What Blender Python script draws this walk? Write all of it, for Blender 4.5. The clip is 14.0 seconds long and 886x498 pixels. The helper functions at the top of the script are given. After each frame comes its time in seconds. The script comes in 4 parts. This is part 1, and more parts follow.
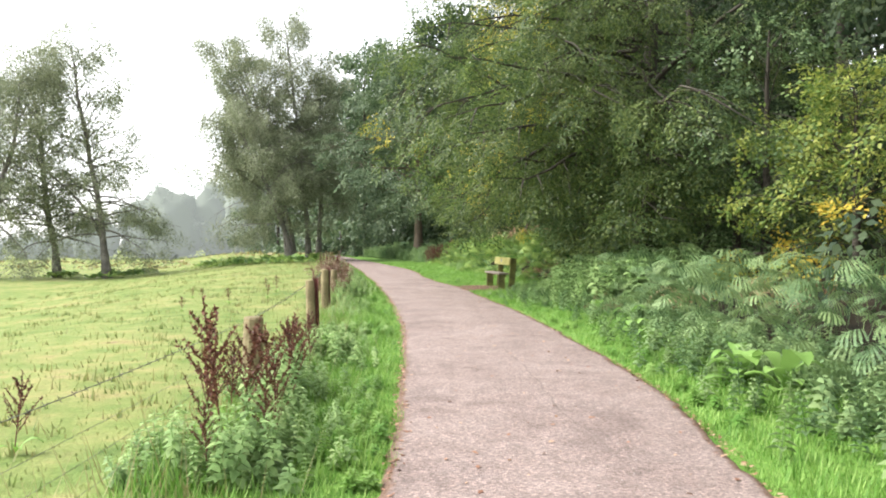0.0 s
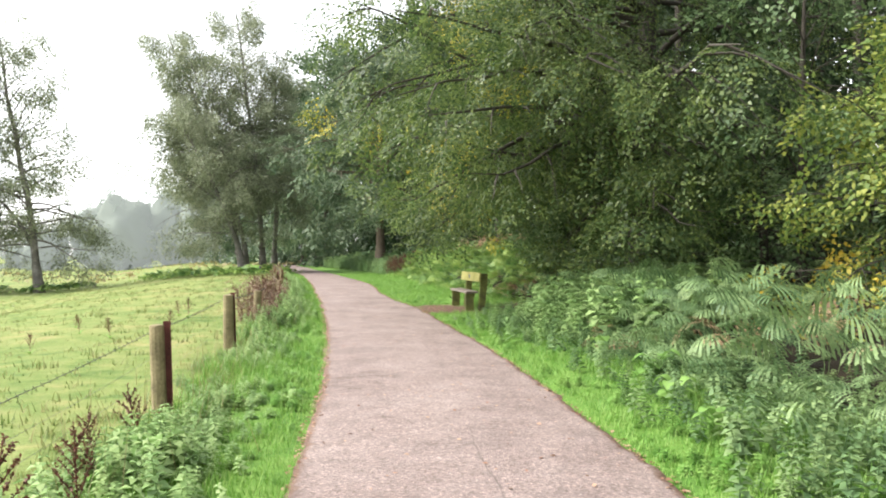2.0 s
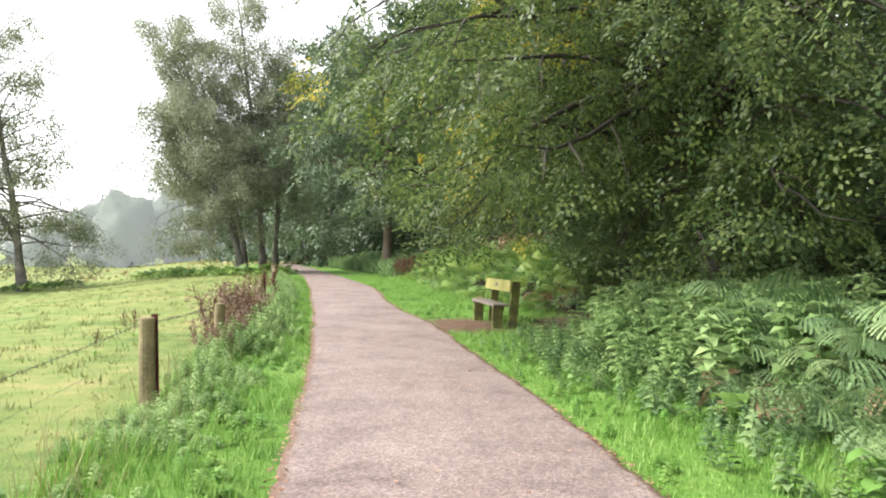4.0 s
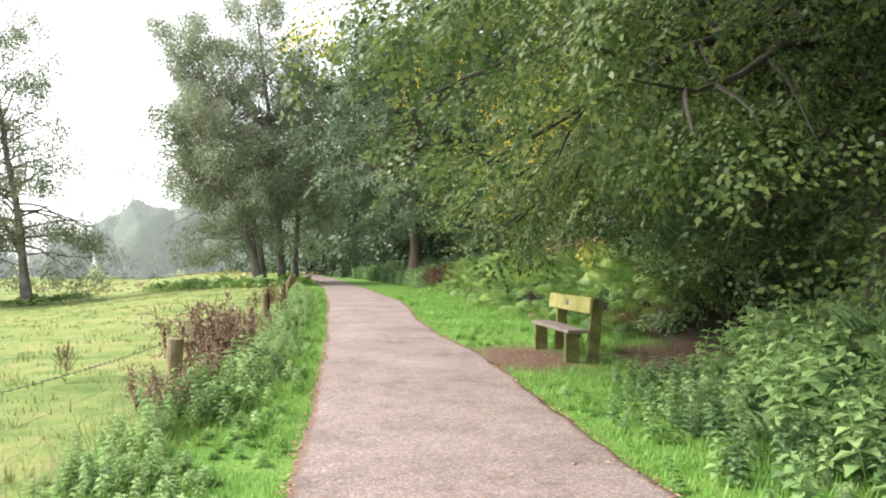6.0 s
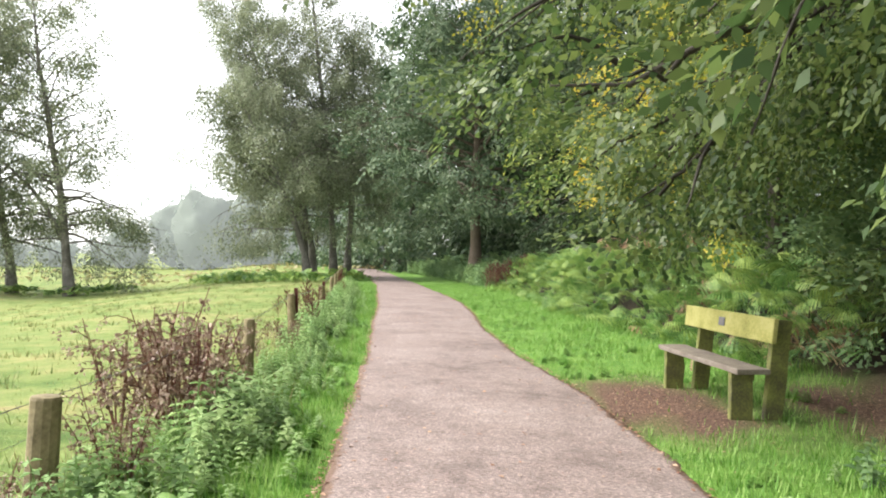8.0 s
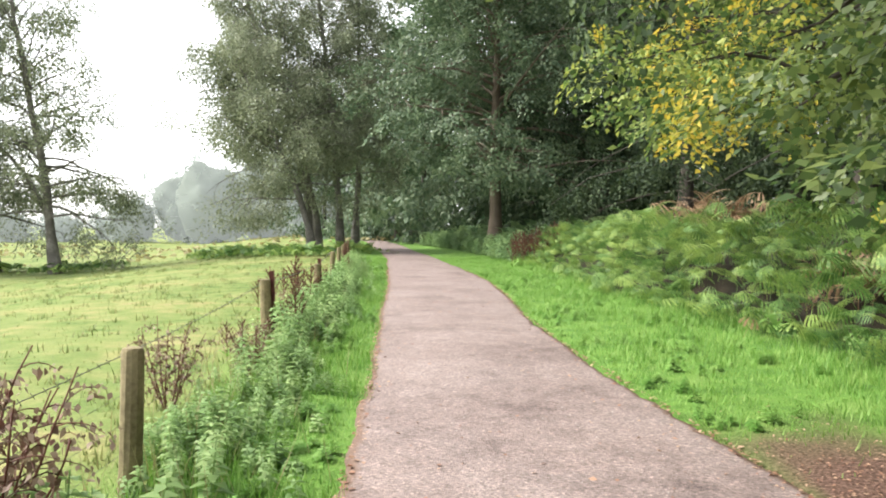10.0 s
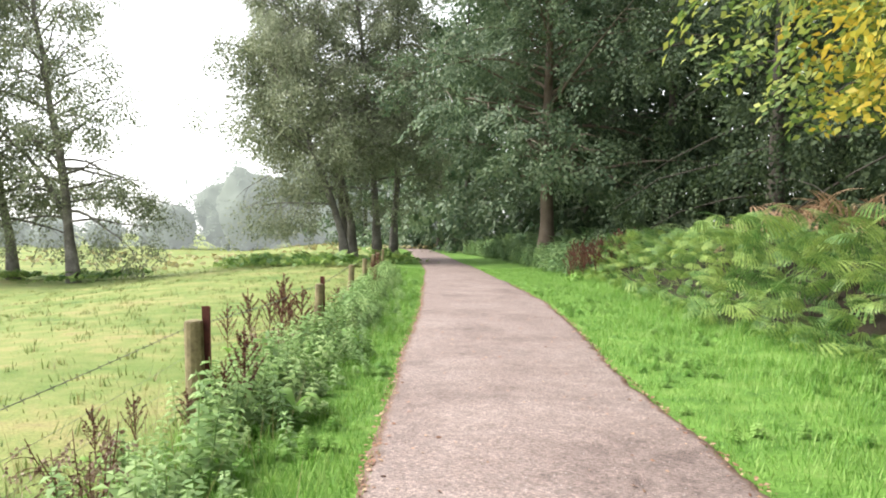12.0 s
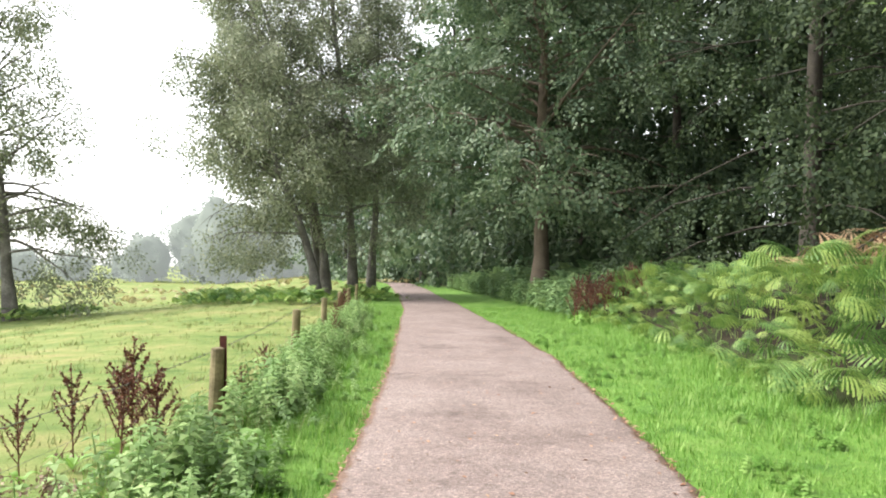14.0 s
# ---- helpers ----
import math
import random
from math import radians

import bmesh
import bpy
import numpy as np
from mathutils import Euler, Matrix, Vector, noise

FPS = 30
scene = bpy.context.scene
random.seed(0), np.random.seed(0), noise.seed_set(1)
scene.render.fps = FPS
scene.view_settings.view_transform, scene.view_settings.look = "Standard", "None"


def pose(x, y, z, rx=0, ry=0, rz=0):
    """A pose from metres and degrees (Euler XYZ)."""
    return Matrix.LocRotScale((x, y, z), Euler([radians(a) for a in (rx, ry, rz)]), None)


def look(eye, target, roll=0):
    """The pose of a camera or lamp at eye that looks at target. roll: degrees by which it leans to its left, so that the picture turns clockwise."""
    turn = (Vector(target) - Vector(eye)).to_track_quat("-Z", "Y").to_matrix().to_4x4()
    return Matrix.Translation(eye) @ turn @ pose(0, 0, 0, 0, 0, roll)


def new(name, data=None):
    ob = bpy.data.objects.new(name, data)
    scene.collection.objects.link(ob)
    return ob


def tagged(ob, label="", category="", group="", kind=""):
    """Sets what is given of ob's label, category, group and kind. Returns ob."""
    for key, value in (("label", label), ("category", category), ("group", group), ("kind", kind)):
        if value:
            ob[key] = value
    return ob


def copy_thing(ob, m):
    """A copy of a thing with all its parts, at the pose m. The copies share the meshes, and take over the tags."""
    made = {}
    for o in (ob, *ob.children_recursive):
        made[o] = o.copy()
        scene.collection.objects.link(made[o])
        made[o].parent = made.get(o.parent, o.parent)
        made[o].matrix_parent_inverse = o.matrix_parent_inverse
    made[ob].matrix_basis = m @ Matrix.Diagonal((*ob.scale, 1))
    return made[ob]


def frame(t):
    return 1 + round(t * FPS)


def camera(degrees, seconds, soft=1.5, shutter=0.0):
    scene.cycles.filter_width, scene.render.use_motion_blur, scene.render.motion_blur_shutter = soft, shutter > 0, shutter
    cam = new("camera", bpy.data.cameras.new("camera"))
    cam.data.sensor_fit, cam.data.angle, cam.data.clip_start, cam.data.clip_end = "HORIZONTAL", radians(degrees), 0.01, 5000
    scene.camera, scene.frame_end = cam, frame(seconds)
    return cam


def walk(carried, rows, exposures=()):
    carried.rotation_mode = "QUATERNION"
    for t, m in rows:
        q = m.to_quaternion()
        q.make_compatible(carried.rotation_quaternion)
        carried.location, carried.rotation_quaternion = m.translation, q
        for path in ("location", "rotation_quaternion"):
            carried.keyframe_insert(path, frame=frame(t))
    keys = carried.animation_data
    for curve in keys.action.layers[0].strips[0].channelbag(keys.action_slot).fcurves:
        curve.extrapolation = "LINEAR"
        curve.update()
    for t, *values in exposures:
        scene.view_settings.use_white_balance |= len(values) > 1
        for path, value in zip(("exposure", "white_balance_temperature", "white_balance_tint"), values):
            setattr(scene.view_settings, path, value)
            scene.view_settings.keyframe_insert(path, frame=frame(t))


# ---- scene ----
cam = camera(60.2, 14.0, soft=1.9)
METRES, EYE, TILT, LEAN, TURN = 27.0, 1.3, -0.3, 0.0, 0.0
ROWS = [
    (0.0, 0.0, 0.0, 0.0, -0.0, 0.0, 0.0),
    (0.5, 0.0031, 0.0386, 0.0021, -2.27, 0.51, 0.33),
    (1.0, 0.0042, 0.0735, 0.0026, -1.72, 1.78, 0.45),
    (1.5, 0.0087, 0.1098, 0.004, -1.24, 0.12, 0.14),
    (2.0, 0.0111, 0.1456, 0.0047, -2.39, 0.62, 0.22),
    (2.5, 0.0139, 0.1823, 0.0069, -3.39, 1.19, -0.26),
    (3.0, 0.012, 0.2176, 0.0061, -2.29, 0.22, -0.55),
    (5.5, -0.0004, 0.3978, 0.0072, -1.27, 1.47, -0.34),
    (6.0, -0.0036, 0.4331, 0.0068, 0.08, 1.32, -0.05),
    (6.5, -0.0052, 0.4687, 0.0073, 0.36, 0.79, -0.36),
    (7.0, -0.0097, 0.5036, 0.0062, 2.64, 0.16, -0.32),
    (7.5, -0.0112, 0.5388, 0.007, 4.23, 0.42, -0.69),
    (8.0, -0.0169, 0.5739, 0.0071, 4.31, 0.96, -1.08),
    (8.5, -0.0226, 0.61, 0.0064, 4.07, -0.4, -1.24),
    (9.0, -0.0298, 0.6457, 0.0057, 4.55, -0.69, -0.84),
    (11.5, -0.0484, 0.8186, 0.0082, 6.52, -2.15, -0.52),
    (12.0, -0.0527, 0.8541, 0.0075, 8.43, -0.69, -0.78),
    (12.5, -0.0539, 0.8897, 0.0091, 7.67, -0.87, -1.14),
    (13.0, -0.0591, 0.9243, 0.0082, 7.27, 0.25, -1.11),
    (13.5, -0.063, 0.9599, 0.0092, 7.01, 1.77, -1.28),
    (14.0, -0.0694, 0.9938, 0.0093, 7.26, 1.8, -0.94),
]
walk(cam, [(t, pose(0, 0, EYE, TILT, LEAN, TURN) @ pose(METRES * x, METRES * y, METRES * z, 90 + pitch, roll, yaw)) for t, x, y, z, yaw, pitch, roll in ROWS])

# ---- light ----
world = bpy.data.worlds.new("overcast_sky")
scene.world = world
world.use_nodes = True
wn = world.node_tree.nodes
wl = world.node_tree.links
sky = wn.new("ShaderNodeTexSky")
sky.sky_type = "NISHITA"
sky.sun_disc = False
sky.sun_elevation = radians(45)
sky.sun_rotation = radians(-88)
sky.dust_density = 1.5
sky.air_density = 1.0
grey = wn.new("ShaderNodeHueSaturation")
grey.inputs["Saturation"].default_value = 0.12
wl.new(sky.outputs[0], grey.inputs["Color"])
wl.new(grey.outputs[0], wn["Background"].inputs["Color"])
wn["Background"].inputs["Strength"].default_value = 0.15
scene.view_settings.exposure = 1.8

sun_data = bpy.data.lights.new("sun", "SUN")
sun_data.energy = 1.8
sun_data.angle = radians(22)
sun_data.color = (1.0, 0.95, 0.87)
sun = new("sun", sun_data)
sun.matrix_world = look((-34, 1.2, 34.5), (0, 0, 0))


# ---- materials ----
def mat(name):
    m = bpy.data.materials.new(name)
    m.use_nodes = True
    return m, m.node_tree.nodes, m.node_tree.links, m.node_tree.nodes["Principled BSDF"]


def ramp(n, stops):
    r = n.new("ShaderNodeValToRGB")
    while len(r.color_ramp.elements) < len(stops):
        r.color_ramp.elements.new(0.5)
    for e, (p, c) in zip(r.color_ramp.elements, stops):
        e.position, e.color = p, (*c, 1)
    return r


def noise_tex(n, l, scale, detail=4.0, rough=0.6):
    co = n.new("ShaderNodeNewGeometry")
    t = n.new("ShaderNodeTexNoise")
    t.inputs["Scale"].default_value = scale
    t.inputs["Detail"].default_value = detail
    t.inputs["Roughness"].default_value = rough
    l.new(co.outputs["Position"], t.inputs["Vector"])
    return t


def mix_rgb(n, l, fac, a, b, mode="MIX"):
    x = n.new("ShaderNodeMix")
    x.data_type, x.blend_type = "RGBA", mode
    for sock, v in ((x.inputs["Factor"], fac), (x.inputs["A"], a), (x.inputs["B"], b)):
        if isinstance(v, (tuple, float, int)):
            sock.default_value = (*v, 1) if isinstance(v, tuple) else v
        else:
            l.new(v, sock)
    return x.outputs["Result"]


def leaf_mat(name, stops, translucency=0.3, rough=0.55, patch=1.2, haze_glow=0.0, by_plant=False):
    """Leaves: colour by leaf and by patch, some light let through."""
    m, n, l, p = mat(name)
    g = n.new("ShaderNodeNewGeometry")
    t = noise_tex(n, l, patch, 2.0)
    a = n.new("ShaderNodeMath")
    a.operation = "MULTIPLY_ADD"
    a.inputs[1].default_value, a.inputs[2].default_value = 0.55, -0.05
    l.new(g.outputs["Random Per Island"], a.inputs[0])
    if by_plant:
        tone = n.new("ShaderNodeAttribute")
        tone.attribute_name = "tone"
        c = n.new("ShaderNodeMath")
        c.operation = "MULTIPLY_ADD"
        c.inputs[1].default_value = 0.5
        l.new(g.outputs["Random Per Island"], c.inputs[0])
        l.new(tone.outputs["Fac"], c.inputs[2])
        l.new(c.outputs[0], a.inputs[0])
        a.inputs[1].default_value, a.inputs[2].default_value = 0.48, -0.08
    b = n.new("ShaderNodeMath")
    b.operation = "MULTIPLY_ADD"
    b.inputs[1].default_value = 0.55
    l.new(t.outputs["Fac"], b.inputs[0])
    l.new(a.outputs[0], b.inputs[2])
    r = ramp(n, stops)
    l.new(b.outputs[0], r.inputs[0])
    l.new(r.outputs[0], p.inputs["Base Color"])
    p.inputs["Roughness"].default_value = rough
    p.inputs["Specular IOR Level"].default_value = 0.35
    # Glow that imitates distance haze; zero except on the far wood.
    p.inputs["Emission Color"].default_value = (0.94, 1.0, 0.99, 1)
    p.inputs["Emission Strength"].default_value = haze_glow
    tr = n.new("ShaderNodeBsdfTranslucent")
    l.new(r.outputs[0], tr.inputs["Color"])
    ms = n.new("ShaderNodeMixShader")
    ms.inputs[0].default_value = translucency
    l.new(p.outputs[0], ms.inputs[1])
    l.new(tr.outputs[0], ms.inputs[2])
    l.new(ms.outputs[0], n["Material Output"].inputs["Surface"])
    return m


def rough_mat(name, stops, scale, rough=0.85, bump=0.4, fine=60.0, bump_d=0.01):
    m, n, l, p = mat(name)
    a, b = noise_tex(n, l, scale, 5.0), noise_tex(n, l, fine, 6.0)
    s = n.new("ShaderNodeMath")
    s.operation = "MULTIPLY_ADD"
    s.inputs[1].default_value = 0.4
    l.new(b.outputs["Fac"], s.inputs[0])
    h = n.new("ShaderNodeMath")
    h.operation = "MULTIPLY"
    h.inputs[1].default_value = 0.6
    l.new(a.outputs["Fac"], h.inputs[0])
    l.new(h.outputs[0], s.inputs[2])
    r = ramp(n, stops)
    l.new(s.outputs[0], r.inputs[0])
    l.new(r.outputs[0], p.inputs["Base Color"])
    p.inputs["Roughness"].default_value = rough
    bp = n.new("ShaderNodeBump")
    bp.inputs["Strength"].default_value, bp.inputs["Distance"].default_value = bump, bump_d
    l.new(b.outputs["Fac"], bp.inputs["Height"])
    l.new(bp.outputs[0], p.inputs["Normal"])
    return m


def ground_mat():
    m, n, l, p = mat("meadow_and_woodland_ground")
    z = n.new("ShaderNodeAttribute")
    z.attribute_name = "zone"
    sep = n.new("ShaderNodeSeparateColor")
    l.new(z.outputs["Color"], sep.inputs[0])
    big, mid, fine = noise_tex(n, l, 0.35, 4), noise_tex(n, l, 2.2, 5), noise_tex(n, l, 40, 5)
    field = ramp(n, [(0.36, (0.085, 0.145, 0.035)), (0.44, (0.15, 0.21, 0.055)), (0.53, (0.215, 0.25, 0.08)), (0.61, (0.29, 0.275, 0.11)), (0.69, (0.23, 0.175, 0.095))])
    fm = mix_rgb(n, l, 0.5, big.outputs["Fac"], mid.outputs["Fac"])
    l.new(fm, field.inputs[0])
    verge = ramp(n, [(0.3, (0.07, 0.16, 0.027)), (0.55, (0.13, 0.25, 0.045)), (0.75, (0.20, 0.30, 0.08))])
    l.new(mid.outputs["Fac"], verge.inputs[0])
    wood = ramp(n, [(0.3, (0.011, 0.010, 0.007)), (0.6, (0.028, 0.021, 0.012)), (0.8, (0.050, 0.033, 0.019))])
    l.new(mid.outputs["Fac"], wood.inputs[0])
    litter = ramp(n, [(0.35, (0.060, 0.034, 0.025)), (0.5, (0.130, 0.076, 0.056)), (0.7, (0.200, 0.130, 0.098))])
    l.new(fine.outputs["Fac"], litter.inputs[0])
    c = mix_rgb(n, l, sep.outputs[0], verge.outputs[0], field.outputs[0])
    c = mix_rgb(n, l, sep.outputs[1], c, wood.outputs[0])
    c = mix_rgb(n, l, sep.outputs[2], c, litter.outputs[0])
    fr = ramp(n, [(0.3, (0.72, 0.72, 0.72)), (0.7, (1.2, 1.2, 1.2))])
    l.new(fine.outputs["Fac"], fr.inputs[0])
    c = mix_rgb(n, l, 1.0, c, fr.outputs[0], "MULTIPLY")
    l.new(c, p.inputs["Base Color"])
    p.inputs["Roughness"].default_value = 0.9
    p.inputs["Specular IOR Level"].default_value = 0.2
    bp = n.new("ShaderNodeBump")
    bp.inputs["Strength"].default_value, bp.inputs["Distance"].default_value = 0.7, 0.04
    l.new(fine.outputs["Fac"], bp.inputs["Height"])
    l.new(bp.outputs[0], p.inputs["Normal"])
    return m


def path_mat():
    m, n, l, p = mat("worn_pinkish_gravel_tarmac")
    big, mid, fine = noise_tex(n, l, 0.7, 4), noise_tex(n, l, 4.0, 5), noise_tex(n, l, 90, 4)
    v = n.new("ShaderNodeTexVoronoi")
    v.inputs["Scale"].default_value = 75
    l.new(noise_tex(n, l, 1).inputs["Vector"].links[0].from_socket, v.inputs["Vector"])
    base = ramp(n, [(0.34, (0.130, 0.098, 0.091)), (0.44, (0.200, 0.155, 0.143)), (0.55, (0.232, 0.184, 0.171)), (0.7, (0.270, 0.220, 0.206))])
    fm = mix_rgb(n, l, 0.45, big.outputs["Fac"], mid.outputs["Fac"])
    l.new(fm, base.inputs[0])
    chip = ramp(n, [(0.0, (0.45, 0.43, 0.42)), (0.5, (1.0, 1.0, 1.0)), (0.9, (1.45, 1.4, 1.36)), (1.0, (2.1, 2.0, 1.95))])
    sepv = n.new("ShaderNodeSeparateColor")
    l.new(v.outputs["Color"], sepv.inputs[0])
    l.new(sepv.outputs[0], chip.inputs[0])
    c = mix_rgb(n, l, 0.75, base.outputs[0], mix_rgb(n, l, 1.0, base.outputs[0], chip.outputs[0], "MULTIPLY"))
    stain = ramp(n, [(0.38, (0.62, 0.6, 0.6)), (0.46, (0.92, 0.91, 0.91)), (0.62, (1.06, 1.05, 1.04))])
    l.new(noise_tex(n, l, 1.3, 7, 0.7).outputs["Fac"], stain.inputs[0])
    c = mix_rgb(n, l, 0.5, c, mix_rgb(n, l, 1.0, c, stain.outputs[0], "MULTIPLY"))
    at = n.new("ShaderNodeAttribute")
    at.attribute_name = "dirt"
    sep = n.new("ShaderNodeSeparateColor")
    l.new(at.outputs["Color"], sep.inputs[0])
    dm = n.new("ShaderNodeMath")
    dm.operation = "MULTIPLY_ADD"
    dm.inputs[1].default_value = 0.9
    l.new(noise_tex(n, l, 14, 5, 0.7).outputs["Fac"], dm.inputs[0])
    dm.inputs[2].default_value = -0.55
    da = n.new("ShaderNodeMath")
    l.new(sep.outputs[0], da.inputs[0])
    l.new(dm.outputs[0], da.inputs[1])
    edge = ramp(n, [(0.5, (0, 0, 0)), (0.8, (1, 1, 1))])
    l.new(da.outputs[0], edge.inputs[0])
    soil = ramp(n, [(0.35, (0.085, 0.05, 0.035)), (0.65, (0.2, 0.125, 0.09))])
    l.new(fine.outputs["Fac"], soil.inputs[0])
    c = mix_rgb(n, l, edge.outputs[0], c, soil.outputs[0])
    l.new(c, p.inputs["Base Color"])
    p.inputs["Roughness"].default_value = 0.75
    p.inputs["Specular IOR Level"].default_value = 0.35
    bp = n.new("ShaderNodeBump")
    bp.inputs["Strength"].default_value, bp.inputs["Distance"].default_value = 0.5, 0.008
    l.new(v.outputs["Distance"], bp.inputs["Height"])
    bp2 = n.new("ShaderNodeBump")
    bp2.inputs["Strength"].default_value, bp2.inputs["Distance"].default_value = 0.5, 0.02
    l.new(mid.outputs["Fac"], bp2.inputs["Height"])
    l.new(bp.outputs[0], bp2.inputs["Normal"])
    l.new(bp2.outputs[0], p.inputs["Normal"])
    return m


M_GROUND, M_PATH = ground_mat(), path_mat()
M_BARK = rough_mat("grey_brown_bark", [(0.3, (0.019, 0.015, 0.011)), (0.55, (0.050, 0.041, 0.030)), (0.75, (0.088, 0.077, 0.061))], 3, bump=0.8, fine=25, bump_d=0.03)
M_PALE_BARK = rough_mat("pale_brown_bark", [(0.3, (0.066, 0.047, 0.033)), (0.55, (0.121, 0.091, 0.066)), (0.75, (0.165, 0.132, 0.105))], 3, bump=0.7, fine=25, bump_d=0.03)
M_BIRCH_BARK = rough_mat("pale_birch_bark", [(0.3, (0.06, 0.055, 0.05)), (0.5, (0.13, 0.12, 0.105)), (0.72, (0.3, 0.28, 0.26))], 2, bump=0.6, fine=15, bump_d=0.02)
M_CRACK = rough_mat("dirt_filled_crack", [(0.3, (0.11, 0.085, 0.078)), (0.7, (0.18, 0.145, 0.13))], 8)
# Bark washed pale to imitate distance haze.
M_HAZE_BARK = rough_mat("pale_haze_painted_bark", [(0.3, (0.36, 0.38, 0.37)), (0.7, (0.48, 0.5, 0.48))], 2, bump=0.1)
M_POST = rough_mat("weathered_post_wood", [(0.3, (0.080, 0.062, 0.030)), (0.48, (0.190, 0.152, 0.080)), (0.7, (0.330, 0.270, 0.150))], 6, bump=0.5, fine=45)
M_RUST = rough_mat("rusted_iron", [(0.3, (0.05, 0.018, 0.014)), (0.55, (0.13, 0.04, 0.03)), (0.75, (0.22, 0.075, 0.05))], 12, bump=0.5, fine=80)
M_WIRE = rough_mat("dull_fence_wire", [(0.3, (0.039, 0.036, 0.033)), (0.7, (0.110, 0.105, 0.099))], 12, rough=0.5, bump=0.1)
M_ALGAE = rough_mat("algae_green_bench_wood", [(0.32, (0.120, 0.118, 0.030)), (0.45, (0.240, 0.230, 0.058)), (0.58, (0.330, 0.305, 0.105)), (0.7, (0.270, 0.225, 0.140))], 4, bump=0.35, fine=50, bump_d=0.004)
M_ALGAE_LEG = rough_mat("mossy_bench_leg_wood", [(0.34, (0.052, 0.044, 0.032)), (0.46, (0.100, 0.098, 0.032)), (0.6, (0.180, 0.190, 0.045)), (0.74, (0.150, 0.128, 0.088))], 4, bump=0.35, fine=50, bump_d=0.004)
M_SEAT = rough_mat("grey_worn_seat_wood", [(0.3, (0.100, 0.079, 0.061)), (0.5, (0.179, 0.147, 0.118)), (0.7, (0.257, 0.222, 0.186))], 8, bump=0.4, fine=60, bump_d=0.004)
M_PLAQUE = rough_mat("tarnished_metal_plaque", [(0.3, (0.055, 0.055, 0.066)), (0.7, (0.132, 0.127, 0.149))], 20, rough=0.4, bump=0.05)
M_STONE = rough_mat("gravel_chips", [(0.3, (0.132, 0.108, 0.099)), (0.5, (0.297, 0.257, 0.240)), (0.7, (0.455, 0.413, 0.396))], 9, bump=0.2)

G = lambda a, b, c: [(0.12, a), (0.42, b), (0.72, c)]
M_GRASS = leaf_mat("verge_grass", G((0.064, 0.165, 0.022), (0.150, 0.315, 0.048), (0.290, 0.430, 0.115)), 0.35, patch=2.5)
M_FIELD = leaf_mat("meadow_grass", G((0.085, 0.145, 0.035), (0.175, 0.225, 0.065), (0.300, 0.285, 0.120)), 0.3, patch=0.8)
M_STRAW = leaf_mat("dry_grass", G((0.215, 0.179, 0.072), (0.300, 0.257, 0.114), (0.372, 0.329, 0.172)), 0.3)
M_WEED = leaf_mat("nettle_leaves", G((0.095, 0.175, 0.060), (0.215, 0.340, 0.120), (0.370, 0.490, 0.210)), 0.35, by_plant=True)
M_CLOVER = leaf_mat("clover_leaves", G((0.075, 0.180, 0.030), (0.150, 0.310, 0.060), (0.270, 0.410, 0.120)), 0.35, by_plant=True)
M_FERN = leaf_mat("bracken_fronds", G((0.042, 0.098, 0.031), (0.138, 0.258, 0.068), (0.360, 0.460, 0.128)), 0.35, patch=0.9, by_plant=True)
# Copy of the bracken green with the wood's shade painted into it.
M_FERN_SHADE = leaf_mat("bracken_painted_shade", G((0.050, 0.105, 0.046), (0.135, 0.225, 0.095), (0.270, 0.370, 0.155)), 0.3, patch=0.7, by_plant=True)
M_TUSSOCK = leaf_mat("dry_tussock_grass", G((0.215, 0.179, 0.072), (0.300, 0.257, 0.114), (0.372, 0.329, 0.172)), 0.3, by_plant=True)
M_FERN_DEAD = leaf_mat("dead_bracken", G((0.160, 0.090, 0.050), (0.310, 0.190, 0.110), (0.460, 0.330, 0.200)), 0.25, by_plant=True)
M_BEECH = leaf_mat("beech_leaves", G((0.028, 0.060, 0.019), (0.070, 0.115, 0.035), (0.165, 0.212, 0.062)), 0.45, rough=0.42, patch=0.6)
M_BEECH_YELLOW = leaf_mat("turning_beech_leaves", G((0.170, 0.220, 0.040), (0.340, 0.340, 0.050), (0.520, 0.420, 0.060)), 0.4)
M_YELLOW = leaf_mat("yellow_autumn_leaves", G((0.300, 0.310, 0.050), (0.470, 0.420, 0.065), (0.600, 0.430, 0.060)), 0.4)
M_LIME = leaf_mat("yellow_green_leaves", G((0.065, 0.125, 0.032), (0.150, 0.225, 0.053), (0.330, 0.360, 0.082)), 0.4)
M_BUSH = leaf_mat("bramble_leaves", G((0.055, 0.100, 0.042), (0.110, 0.180, 0.075), (0.200, 0.280, 0.120)), 0.3)
M_DARK = leaf_mat("dark_woodland_leaves", G((0.017, 0.036, 0.017), (0.034, 0.060, 0.028), (0.068, 0.100, 0.046)), 0.35, rough=0.75, patch=0.4)
M_WOOD = leaf_mat("woodland_edge_leaves", G((0.014, 0.030, 0.013), (0.034, 0.057, 0.024), (0.068, 0.098, 0.040)), 0.35, rough=0.75, patch=0.5)
# The oak's own green; also lends painted haze to the farthest woodland trees.
M_OAK_HAZE = leaf_mat("grey_green_oak_and_far_haze_leaves", G((0.040, 0.075, 0.040), (0.085, 0.135, 0.070), (0.155, 0.205, 0.110)), 0.3, patch=0.4)
# Leaf colour lightened to imitate the mist around the birches.
M_BIRCH = leaf_mat("birch_leaves_painted_mist", G((0.115, 0.145, 0.085), (0.195, 0.230, 0.140), (0.310, 0.330, 0.210)), 0.35, patch=0.3)
